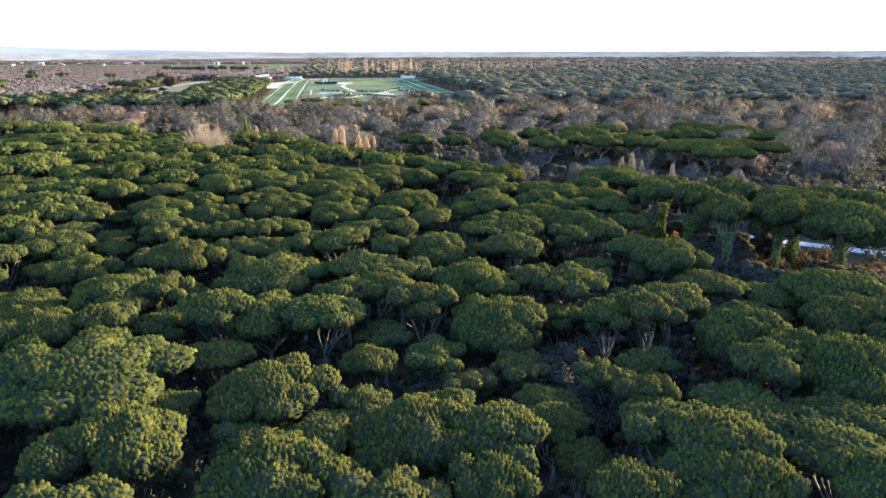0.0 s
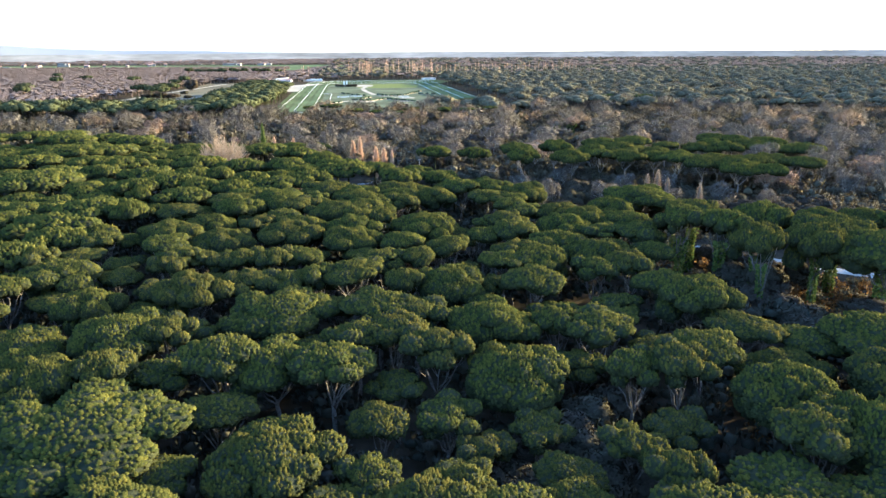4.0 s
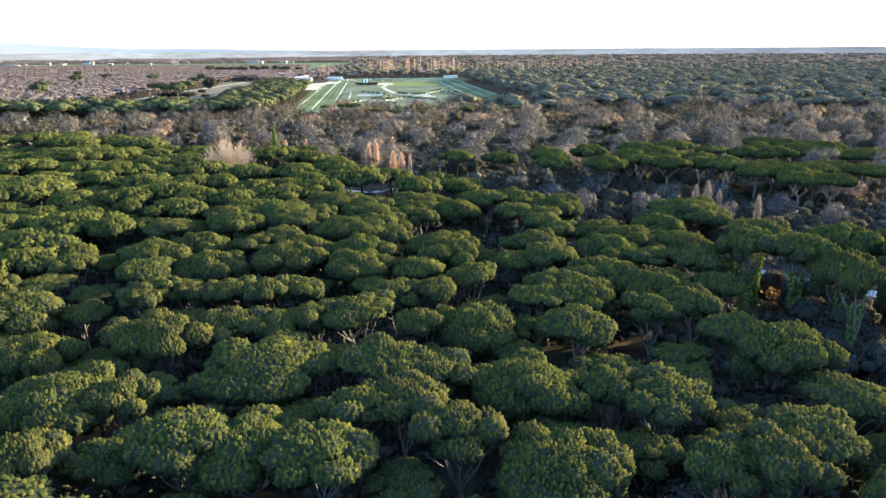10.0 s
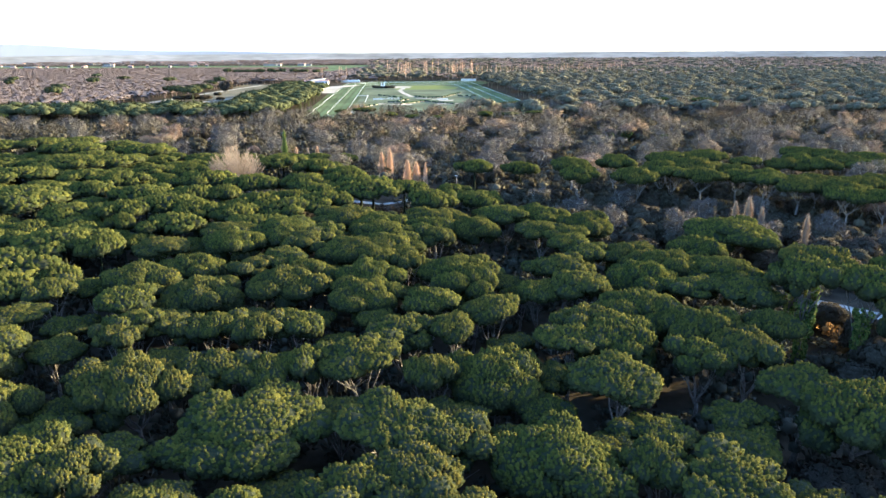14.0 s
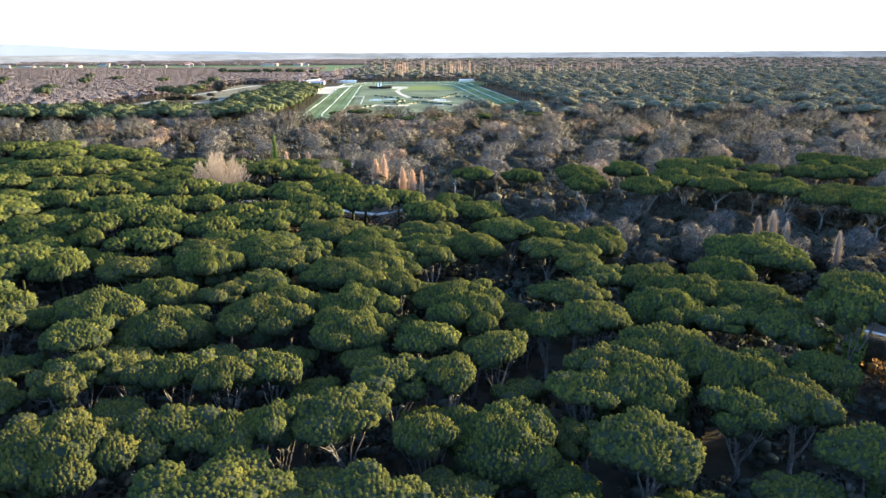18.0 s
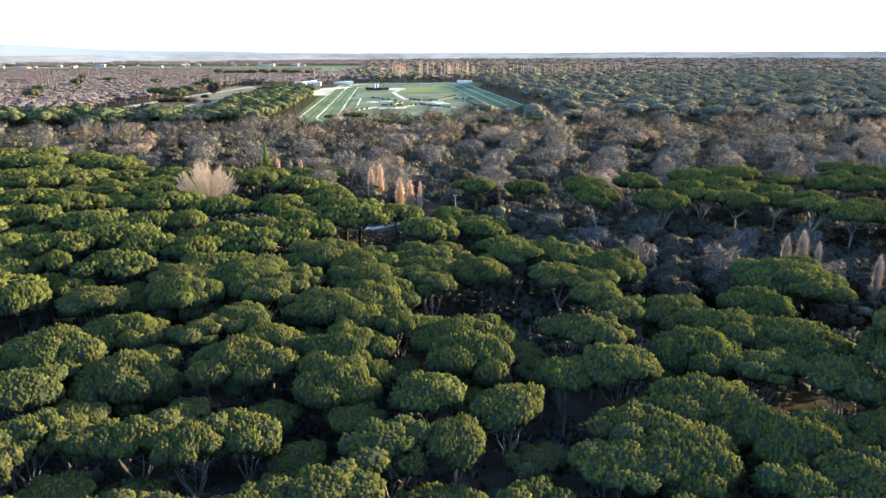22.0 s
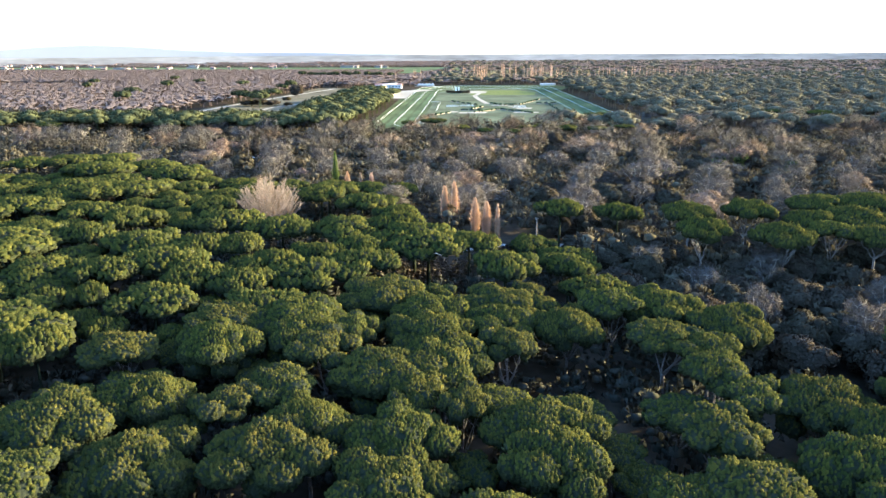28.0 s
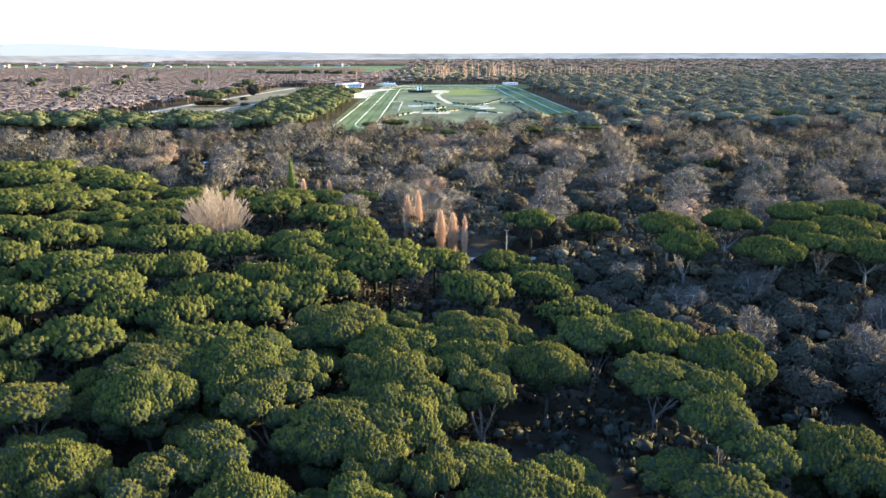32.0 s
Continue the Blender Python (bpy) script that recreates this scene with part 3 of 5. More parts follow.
# ---- where the pines stand: x, y, height, crown radius ----
STAND_A = (
    (-29.1, 21.1, 14.1, 4.5), (-2.6, 22.0, 14.0, 4.8), (39.0, 25.2, 14.5, 3.2), (17.9, 25.6, 13.3, 3.4), (6.1, 26.3, 14.1, 3.8), (28.5, 26.6, 13.9, 3.5),
    (25.7, 28.1, 13.2, 4.1), (-13.5, 28.9, 13.9, 6.1), (27.9, 32.1, 14.4, 4.6), (-31.1, 34.1, 14.2, 6.2), (6.7, 34.5, 14.0, 4.4), (-0.7, 36.2, 14.1, 6.6),
    (24.6, 37.0, 13.3, 4.3), (23.9, 43.8, 13.4, 3.2), (-18.2, 46.3, 13.4, 5.8), (-41.8, 50.4, 13.6, 9.5), (41.3, 51.3, 13.7, 4.5), (50.0, 52.0, 14.4, 5.9),
    (43.7, 62.8, 13.8, 6.4), (-54.2, 64.1, 13.4, 5.9), (-46.0, 65.8, 13.9, 3.4), (65.3, 67.2, 13.7, 3.6), (-15.7, 67.5, 13.9, 4.4), (9.1, 67.9, 13.7, 6.7),
)
STAND_B = (
    (25.2, 68.0, 13.6, 3.2), (31.1, 68.2, 14.4, 4.0), (61.9, 68.6, 13.2, 6.6), (-31.5, 69.2, 14.4, 4.8), (-23.9, 70.3, 13.2, 6.1), (-1.6, 72.8, 14.5, 4.4),
    (36.6, 74.5, 13.5, 4.7), (-13.5, 78.4, 13.6, 4.1), (-50.7, 79.3, 13.6, 6.2), (-42.6, 79.3, 13.7, 3.8), (-8.0, 79.8, 13.9, 4.2), (67.1, 80.8, 13.3, 8.2),
    (22.8, 82.4, 13.6, 4.8), (16.9, 85.9, 13.1, 3.9), (6.4, 86.1, 13.5, 6.5), (-5.4, 87.5, 13.5, 5.2), (-11.6, 90.5, 13.9, 5.3), (-28.8, 91.2, 13.1, 8.6),
    (-62.9, 94.0, 13.1, 5.6), (-80.2, 98.4, 13.8, 3.5), (42.7, 98.4, 14.3, 6.2), (-45.8, 98.6, 14.5, 5.9), (-30.0, 103.6, 13.5, 3.2), (-37.2, 103.8, 13.4, 4.5),
)
STAND_C = (
    (14.9, 103.9, 14.1, 5.3), (-8.7, 104.2, 13.9, 3.2), (38.5, 104.7, 13.2, 5.2), (-25.9, 105.6, 14.1, 3.2), (-0.3, 106.6, 13.6, 6.0), (-18.9, 107.8, 14.2, 5.2),
    (-75.9, 109.1, 13.5, 6.8), (28.0, 112.9, 13.6, 4.1), (-56.5, 113.3, 13.6, 3.2), (34.9, 114.6, 14.1, 4.1), (10.7, 116.1, 13.9, 4.5), (-55.7, 117.4, 14.2, 3.5),
    (-36.2, 117.5, 14.1, 3.6), (17.2, 118.7, 14.2, 6.6), (-50.7, 118.8, 13.1, 3.5), (-86.4, 119.2, 13.3, 3.5), (-43.6, 119.4, 13.3, 4.0), (-14.7, 119.8, 13.1, 5.2),
    (-31.9, 121.0, 13.2, 4.2), (-7.2, 121.0, 13.4, 3.7), (-92.7, 121.5, 13.8, 5.5), (31.3, 122.2, 14.5, 5.5), (12.7, 124.1, 14.0, 4.0), (41.9, 125.0, 13.4, 3.6),
)
STAND_D = (
    (-1.0, 129.1, 13.7, 4.3), (-63.7, 129.3, 13.7, 5.1), (-10.9, 131.2, 13.9, 4.5), (23.3, 131.2, 14.0, 6.8), (-91.2, 133.3, 14.1, 5.8), (-80.6, 134.2, 13.4, 4.7),
    (60.9, 115.1, 18.8, 3.3), (85.0, 115.4, 17.9, 9.7), (-23.2, 136.4, 13.7, 5.7), (-53.3, 136.5, 13.3, 6.6), (42.6, 138.4, 14.2, 5.0), (6.9, 138.8, 13.3, 3.6),
    (-38.8, 139.6, 14.4, 6.3), (13.8, 140.4, 14.4, 4.8), (-67.9, 142.9, 13.5, 7.4), (74.9, 122.2, 18.1, 6.1), (34.4, 143.2, 13.1, 4.4), (-6.0, 143.9, 14.4, 5.8),
    (-24.0, 146.0, 14.2, 5.7), (63.6, 125.6, 17.5, 5.4), (-36.6, 146.9, 14.0, 5.6), (53.7, 148.4, 14.2, 4.2), (27.0, 148.6, 14.1, 5.8), (-100.6, 149.8, 13.3, 9.6),
)
STAND_E = (
    (-48.5, 150.1, 13.3, 4.2), (-60.8, 151.1, 13.5, 5.4), (82.6, 130.6, 17.6, 8.7), (-8.0, 152.9, 13.6, 5.9), (12.8, 154.1, 13.5, 5.2), (-18.2, 154.4, 14.1, 3.2),
    (41.9, 155.1, 13.4, 6.9), (59.0, 132.8, 18.7, 4.7), (-43.8, 155.6, 13.5, 4.8), (-25.0, 156.6, 13.6, 3.2), (33.1, 156.9, 14.1, 5.7), (51.4, 136.4, 18.5, 4.7),
    (-86.9, 161.6, 14.5, 4.8), (-30.3, 162.2, 14.4, 7.3), (-73.9, 163.4, 13.4, 4.8), (18.7, 164.2, 13.4, 4.3), (-96.8, 164.4, 14.1, 9.1), (28.0, 165.8, 13.2, 5.8),
    (71.6, 143.0, 18.1, 6.3), (-23.2, 167.3, 14.1, 6.0), (-42.0, 167.7, 14.3, 5.1), (-58.9, 167.8, 14.4, 6.5), (42.0, 168.4, 14.1, 5.5), (15.2, 171.6, 13.5, 4.7),
)
STAND_F = (
    (57.3, 148.4, 17.7, 5.1), (-105.7, 173.9, 12.3, 9.2), (-48.0, 175.1, 13.6, 6.8), (-14.5, 175.4, 13.8, 3.8), (-39.5, 175.9, 14.3, 3.2), (-64.3, 178.7, 13.2, 5.3),
    (-28.0, 179.2, 14.0, 6.7), (15.6, 180.0, 13.2, 4.4), (-51.9, 182.5, 13.7, 8.4), (9.7, 182.7, 13.4, 5.0), (53.5, 184.7, 14.1, 9.5), (-94.7, 185.3, 13.9, 3.2),
    (-82.2, 186.1, 13.4, 7.1), (-5.8, 187.0, 13.5, 5.6), (-17.0, 187.0, 13.2, 5.8), (-61.7, 187.3, 13.3, 6.8), (-29.7, 188.8, 13.7, 6.2), (21.2, 191.0, 14.2, 6.5),
    (-16.6, 195.3, 13.5, 7.8), (1.3, 195.7, 14.3, 5.3), (-40.2, 197.1, 13.5, 7.2), (10.0, 198.4, 14.1, 6.5), (-81.1, 199.0, 14.4, 5.3), (-70.7, 199.3, 13.7, 5.4),
)
STAND_G = (
    (-103.1, 201.1, 13.6, 5.8), (-118.3, 202.0, 12.5, 7.6), (-139.5, 205.9, 14.3, 11.0), (-58.2, 207.3, 13.3, 8.0), (-68.9, 210.5, 14.3, 5.7), (-94.8, 211.1, 13.7, 8.0),
    (-50.4, 216.2, 13.6, 6.4), (-19.5, 218.6, 14.1, 6.2), (-141.1, 219.1, 14.0, 11.0), (-61.1, 221.2, 13.1, 4.5), (-92.5, 223.0, 14.0, 5.7), (-107.9, 223.5, 13.8, 8.2),
    (102.5, 214.5, 16.1, 5.4), (-84.8, 226.8, 13.5, 5.2), (94.0, 216.9, 16.1, 5.4), (-127.7, 229.2, 14.0, 5.7), (-54.4, 229.5, 13.5, 5.4), (-143.9, 230.7, 13.4, 6.2),
    (-39.1, 231.7, 14.1, 8.1), (-30.2, 237.0, 13.4, 5.9), (96.3, 226.4, 16.4, 6.7), (-45.1, 241.9, 14.0, 8.1), (86.3, 230.9, 16.5, 6.7), (-81.4, 244.3, 13.7, 7.5),
)
STAND_H = (
    (-126.6, 245.8, 14.2, 6.5), (103.7, 233.9, 16.3, 6.4), (-63.2, 246.2, 13.7, 8.3), (-98.6, 246.8, 14.4, 8.0), (-110.7, 247.1, 13.2, 4.2), (78.5, 235.2, 16.7, 5.1),
    (123.5, 235.7, 15.3, 6.7), (93.7, 237.0, 16.2, 6.4), (-144.1, 253.0, 13.5, 7.5), (-52.3, 253.7, 14.2, 5.7), (114.3, 241.5, 15.7, 6.7), (-170.3, 254.8, 13.6, 9.7),
    (42.0, 242.2, 17.1, 6.9), (24.7, 245.5, 17.1, 5.6), (62.6, 246.1, 16.5, 6.5), (83.2, 248.0, 16.0, 5.5), (54.0, 248.4, 16.6, 5.0), (74.3, 249.5, 15.7, 5.5),
    (-55.2, 264.8, 13.6, 5.8), (-113.1, 267.8, 13.6, 5.7), (-171.2, 274.6, 12.6, 8.3), (53.3, 260.6, 16.6, 6.1), (77.8, 262.0, 15.5, 5.5), (-69.5, 276.5, 14.1, 6.7),
)
STAND_I = (
    (-9.8, 277.9, 14.0, 6.2), (64.9, 263.5, 17.1, 7.8), (23.9, 263.7, 16.9, 6.3), (135.9, 263.7, 16.4, 7.8), (6.6, 278.7, 13.4, 5.5), (-162.7, 279.9, 14.2, 9.0),
    (39.2, 268.2, 17.5, 6.4), (125.2, 270.5, 15.9, 7.8), (108.2, 271.7, 16.4, 6.1), (-155.9, 287.6, 13.6, 10.4), (98.9, 275.1, 15.7, 6.1), (-87.5, 291.0, 13.3, 6.6),
    (-179.8, 291.9, 13.2, 8.3), (118.5, 278.0, 16.6, 6.7), (86.1, 278.3, 15.5, 5.1), (-151.8, 298.8, 12.4, 7.2), (60.5, 283.3, 16.5, 7.4), (130.3, 284.8, 16.6, 6.5),
    (74.4, 285.0, 16.8, 7.4), (-88.9, 301.5, 12.4, 7.8), (-171.1, 302.5, 13.0, 8.3), (107.5, 286.7, 15.8, 6.1), (119.2, 292.2, 16.7, 5.8), (111.9, 298.9, 16.6, 5.8),
)
STAND_J = (
    (-155.5, 318.8, 14.0, 10.3), (-190.9, 321.8, 14.4, 11.0), (-236.5, 337.0, 13.0, 9.7), (-180.5, 341.2, 12.7, 9.3), (-221.7, 345.1, 13.5, 9.7), (-210.8, 358.0, 12.4, 9.7),
)
PINE_STANDS = (STAND_A, STAND_B, STAND_C, STAND_D, STAND_E, STAND_F, STAND_G, STAND_H, STAND_I, STAND_J)

# ---- ground ----
def flat(name, pts, z, mat, label="", kind="structure"):
    """A flat piece of ground with an outline of points."""
    me = mesh(name, [Vector((x, y, z)) for x, y in pts], [tuple(range(len(pts)))], mat)
    return tagged(new(name, me), label, "", "", kind)


def ribbon(name, pts, width, z, mat, label=""):
    """A strip of ground along a line."""
    vs, fs = [], []
    for i, p in enumerate(pts):
        a, b = Vector(pts[max(0, i - 1)]), Vector(pts[min(len(pts) - 1, i + 1)])
        d = (b - a).normalized()
        n = Vector((-d.y, d.x)) * width / 2
        vs += [Vector((p[0] - n.x, p[1] - n.y, z)), Vector((p[0] + n.x, p[1] + n.y, z))]
    for i in range(len(pts) - 1):
        fs.append((2 * i, 2 * i + 2, 2 * i + 3, 2 * i + 1))
    me = mesh(name, vs, fs, mat)
    return tagged(new(name, me), label, "", "", "structure")


flat("ground", [(-6000, -1500), (6000, -1500), (6000, 6000), (-6000, 6000)], 0.0, SOIL, "dark leaf-strewn forest floor")

# the racecourse has its own axes: u away from the wood, v across
RC0, RCU = Vector((-155.0, 560.0)), Vector((-0.157, 0.9876))
RCV = Vector((0.9876, 0.157))


def rc(u, v):
    p = RC0 + RCU * u + RCV * v
    return (p.x, p.y)


flat("racecourse_turf", [rc(u, v) for u, v in ((-12, -6), (-12, 34), (30, 60), (40, 214), (600, 216), (700, 245), (775, 225), (775, 40), (690, -5), (560, -12))], 0.04, TURF, "mown green turf of the racecourse")
flat("infield_meadow", [rc(u, v) for u, v in ((45, 34), (40, 172), (120, 175), (560, 174), (640, 160), (640, 50), (560, 34))], 0.08, MEADOW, "paler grass of the racecourse infield")
flat("left_field", [(-236, 640), (-262, 800), (-300, 1040), (-330, 1230), (-440, 1230), (-412, 1076), (-402, 944), (-392, 722), (-380, 640)], 0.04, HEATH, "dry winter meadow with sandy tracks")
flat("far_field", [(-300, 2120), (-420, 2950), (-3100, 2950), (-2300, 2000)], 0.05, TURF_LIGHT, "wide green field before the town")
ribbon("road", [(-160, 292), (-90, 284), (-58, 272), (-42, 265), (-30, 276), (-16, 280), (10, 281), (60, 268), (130, 262)], 3.4, 0.05, ASPHALT, "narrow pale asphalt road through the wood")
ribbon("road_east", [(66, 171), (72, 166), (90, 152), (108, 141), (140, 122), (190, 96)], 4.6, 0.05, ASPHALT, "pale asphalt lane between the pines")
flat("west_field", [(-1087, 1269), (-882, 1283), (-795, 1162), (-978, 1148)], 0.05, TURF_LIGHT, "green field in the brown wood")
ribbon("track", [(-380, 660), (-381, 722), (-390, 850), (-394, 944), (-397, 1076), (-400, 1200)], 7, 0.09, SAND, "sandy track across the meadow")
ribbon("track", [(-320, 700), (-330, 800), (-310, 900), (-322, 1000), (-330, 1100), (-345, 1200)], 5, 0.10, SAND, "sandy track across the meadow")


COURSE_PINES = ((-104, 560, 11.5, 8.5), (-80, 523, 11, 6), (-61, 505, 11, 5.5), (-39, 529, 11, 6), (-29, 538, 11, 5), (-13, 532, 11, 6.5), (8, 616, 12, 10),
                (5, 524, 11, 6), (137, 648, 14, 11), (165, 636, 14, 10), (112, 655, 13, 8), (-347, 487, 13, 8), (-120, 548, 11, 5), (22, 540, 11, 6), (-45, 512, 10, 4.5))

# ---- trees of the pine wood ----
rng = random.Random(7)
iv = Soup()
for _ in range(420):
    z, q = rng.uniform(0.2, 8.2), rng.uniform(0, 6.28)
    rr = rng.uniform(0.35, 0.75) + 0.5 * max(0, z - 5.5) * rng.uniform(0, 0.5)
    iv.add(*tuft(rng, Vector((rr * math.cos(q), rr * math.sin(q), z)), Vector((math.cos(q), math.sin(q), -0.3)), 0.42, 4))
IVY_COAT = iv.mesh("ivy", IVY)
PINE = "stone pine with a wide dark green umbrella crown"
KINDS = {}
for fine in (0, 1, 2):
    KINDS[fine, 7.6] = [[stone_pine(rng, fine, PINE, 7.6), False] for _ in range(5)]
    KINDS[fine, 4.8] = [[stone_pine(rng, fine, PINE, 4.8), False] for _ in range(4)]
TALL = {7.6: [[stone_pine(rng, 1, "tall stone pine with a flat crown on a pale forked trunk", 7.6, True), False] for _ in range(3)],
        4.8: [[stone_pine(rng, 1, "tall stone pine with a flat crown on a pale forked trunk", 4.8, True), False] for _ in range(2)]}


def of_belt(w):
    return w[0] > 12 and w[1] > 207


def pine(rng, x, y, h, r):
    base = 7.6 if r > 6.0 else 4.8
    if of_belt((x, y)):
        return plant(TALL[base], rng, x, y, h, r, 13.0, base)
    return plant(KINDS[2 if y < 220 else 1 if y < 300 else 0, base], rng, x, y, h, r, 13.0, base)


# smaller pines close the gaps of the wood
planted = [p[:2] + (p[3],) for stand in PINE_STANDS for p in stand]
grng = random.Random(31)


def in_pine_wood(x, y):
    if y < 14 or not -0.80 * (y + 60) < x < 0.62 * (y + 60) + 10:
        return False
    if x > 52 + 0.1 * (y - 100) and 108 < y - (x - 90) * -0.55 < 172:
        return False
    if x > 0:
        return y < 205 - 0.30 * x
    return y < 232 + min(85, -x * 1.25)


gap_at = []
for _ in range(9000):
    y = grng.uniform(18, 320)
    x = grng.uniform(-0.80 * (y + 60), 0.62 * (y + 60) + 10)
    inner = y < 215 and abs(x + 4) < 0.52 * y + 6
    r = grng.uniform(3.4, 5.0) if inner else grng.uniform(5.2, 8.0)
    if not in_pine_wood(x, y) or (x > 45 and 88 < y < 150) or (-66 < x < -18 and y > 205) or (-124 < x < -72 and 222 < y < 290):
        continue
    if inner and (x > 6 + 0.1 * y and grng.random() < 0.75 or x > -12 and y > 165):
        continue
    if all(math.hypot(x - a, y - b) > (0.84 if inner else 0.80) * (r + c) for a, b, c in planted):
        planted.append((x, y, r))
        gap_at.append((x, y, r, inner))
wood = [(x, y, h, r * 1.13) for stand in PINE_STANDS for x, y, h, r in stand]
wood += [(x, y, grng.uniform(9.2, 11.2) if inner else grng.uniform(9.8, 11.6), r) for x, y, r, inner in gap_at]
wood.sort(key=lambda w: math.hypot(w[0] + 3, max(0, w[1] - 110)) - 0.2 * w[0])
belt = [w for w in wood if of_belt(w)]
wood = [w for w in wood if not of_belt(w)]
for x, y, h, r in wood[:250] + belt:
    tree = pine(grng, x, y, h, r)
    if x > 48 and 98 < y < 175:
        part("ivy", IVY_COAT, tree, "ivy climbing the trunk")
WOOD_EDGE = [(x, y, r, h, grng.uniform(0, 6.28)) for x, y, h, r in wood[250:]]

# evergreen oaks below and between the pines
OAKS = [[holm_oak(rng, "grey-brown evergreen oak below the pines"), False] for _ in range(4)]
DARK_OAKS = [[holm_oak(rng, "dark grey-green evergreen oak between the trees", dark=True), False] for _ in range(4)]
oak_at = []
orng = random.Random(21)
for _ in range(900):
    x, y = orng.uniform(-20, 120), orng.uniform(150, 300)
    edge = 205 - 0.35 * x if x > 0 else 250
    if not edge < y < edge + 85 or abs(y - 278) < 6 or (60 < x < 110 and y < 175) or (-30 < x < -4 and 252 < y < 282):
        continue
    if all((x - a) ** 2 + (y - b) ** 2 > 42 for a, b in oak_at):
        oak_at.append((x, y))
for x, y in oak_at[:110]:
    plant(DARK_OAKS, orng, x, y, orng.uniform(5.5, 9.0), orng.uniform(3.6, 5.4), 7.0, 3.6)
for x, y in ((16, 62), (44, 86), (52, 92), (40, 96), (60, 118), (20, 55),
             (56.3, 110.5), (80.8, 113.2), (65.3, 99.2), (63.5, 134.3), (69.0, 129.5), (62.9, 153.9), (66.4, 109.7), (70.8, 100.6), (57.5, 96.6), (75.6, 97.7), (86.5, 109.5), (10.3, 61.5), (15.3, 64.4), (19.2, 69.2), (24.0, 72.7), (22.1, 59.9), (16.6, 53.4), (11.6, 52.2), (23.8, 54.6), (7.5, 53.5), (18.1, 50.4), (22.3, 82.6), (29.6, 84.7), (46.4, 94.1), (43.2, 96.7), (68.3, 124.9), (66.1, 114.1), (60.6, 119.0), (64.7, 104.9), (56.8, 124.5), (78.3, 134.6)):
    plant(OAKS, orng, x, y, orng.uniform(4.8, 7.0), orng.uniform(3.2, 4.6), 7.0, 3.6)

for x, y in ((62.2, 138.4), (66.6, 135.8), (70.9, 134.8), (62.3, 130.8), (65.5, 127.4)):
    plant(OAKS, orng, x, y, orng.uniform(6.5, 8.5), orng.uniform(3.4, 4.6), 7.0, 3.6)

# taller evergreen oaks between the leafless trees
for _ in range(900):
    y = orng.uniform(288, 500)
    x = orng.uniform(-0.5 * y, 0.55 * y)
    if (x < -60 and y < 345) or (-30 < x < 20 and y < 320):
        continue
    if all((x - a) ** 2 + (y - b) ** 2 > 290 for a, b in oak_at):
        oak_at.append((x, y))
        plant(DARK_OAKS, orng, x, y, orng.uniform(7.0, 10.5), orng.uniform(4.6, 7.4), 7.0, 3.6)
    if len(oak_at) > 215:
        break
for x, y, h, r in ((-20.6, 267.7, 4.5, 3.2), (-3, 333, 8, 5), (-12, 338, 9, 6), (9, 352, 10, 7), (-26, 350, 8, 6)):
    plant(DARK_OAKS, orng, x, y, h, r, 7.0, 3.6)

# ---- leafless trees between the pine wood and the racecourse ----
BGROUP = "leafless trees beyond the pine wood"
BARE = [[bare_tree(rng, TWIG_GREY, "leafless grey broadleaf tree", BGROUP), False] for _ in range(3)]
BARE += [[bare_tree(rng, TWIG_BROWN, "leafless tree with brown twigs", BGROUP), False] for _ in range(2)]
BARE += [[bare_tree(rng, TWIG_GREY, "leafless tree overgrown with green ivy", BGROUP, ivy=True), False]]
brng = random.Random(5)
bare_at = []
for _ in range(6000):
    y = brng.uniform(180, 400)
    x = brng.uniform(-0.62 * y, 0.66 * y)
    if x < -70 and y < 330 + 0.25 * (-70 - x):
        continue
    if y < 292 and not (x > 108 and y > 250 - 0.30 * x + 0 and x < 0.66 * y + 25):
        continue
    if all((x - a) ** 2 + (y - b) ** 2 > 400 for a, b in bare_at):
        bare_at.append((x, y))
    if len(bare_at) >= 200:
        break
for x, y, h, r, k in ((-1, 437, 15, 14, 3), (70, 602, 14, 9, 0), (-301, 532, 14, 12, 4), (-229, 482, 12, 7, 3),
                      (-185, 428, 11, 6, 4), (-182, 381, 12, 9, 4), (-66, 340, 15, 6, 0), (-38, 325, 10, 10, 1), (-62, 470, 13, 9, 3), (-30, 480, 13, 8, 3)):
    bare_at = [b for b in bare_at if math.hypot(b[0] - x, b[1] - y) > r + 2]
    plant(BARE[k:k + 1], brng, x, y, h, r, 13.0, 4.6)
for x, y, h in ((31, 212, 12), (47, 205, 13), (66, 196, 12), (22, 228, 11), (84, 203, 13), (58, 224, 12), (38, 238, 12), (96, 196, 12), (12, 244, 11), (72, 222, 13)):
    plant(BARE[:3], brng, x, y, h, brng.uniform(3.4, 4.8), 13.0, 4.6)
for x, y in bare_at:
    plant(BARE if brng.random() < 0.5 else BARE[:3], brng, x, y, (1.25 if x > 90 and y < 330 else 1.0) * brng.uniform(11.0, 16.0), brng.uniform(5.4, 8.6), 13.0, 4.6)

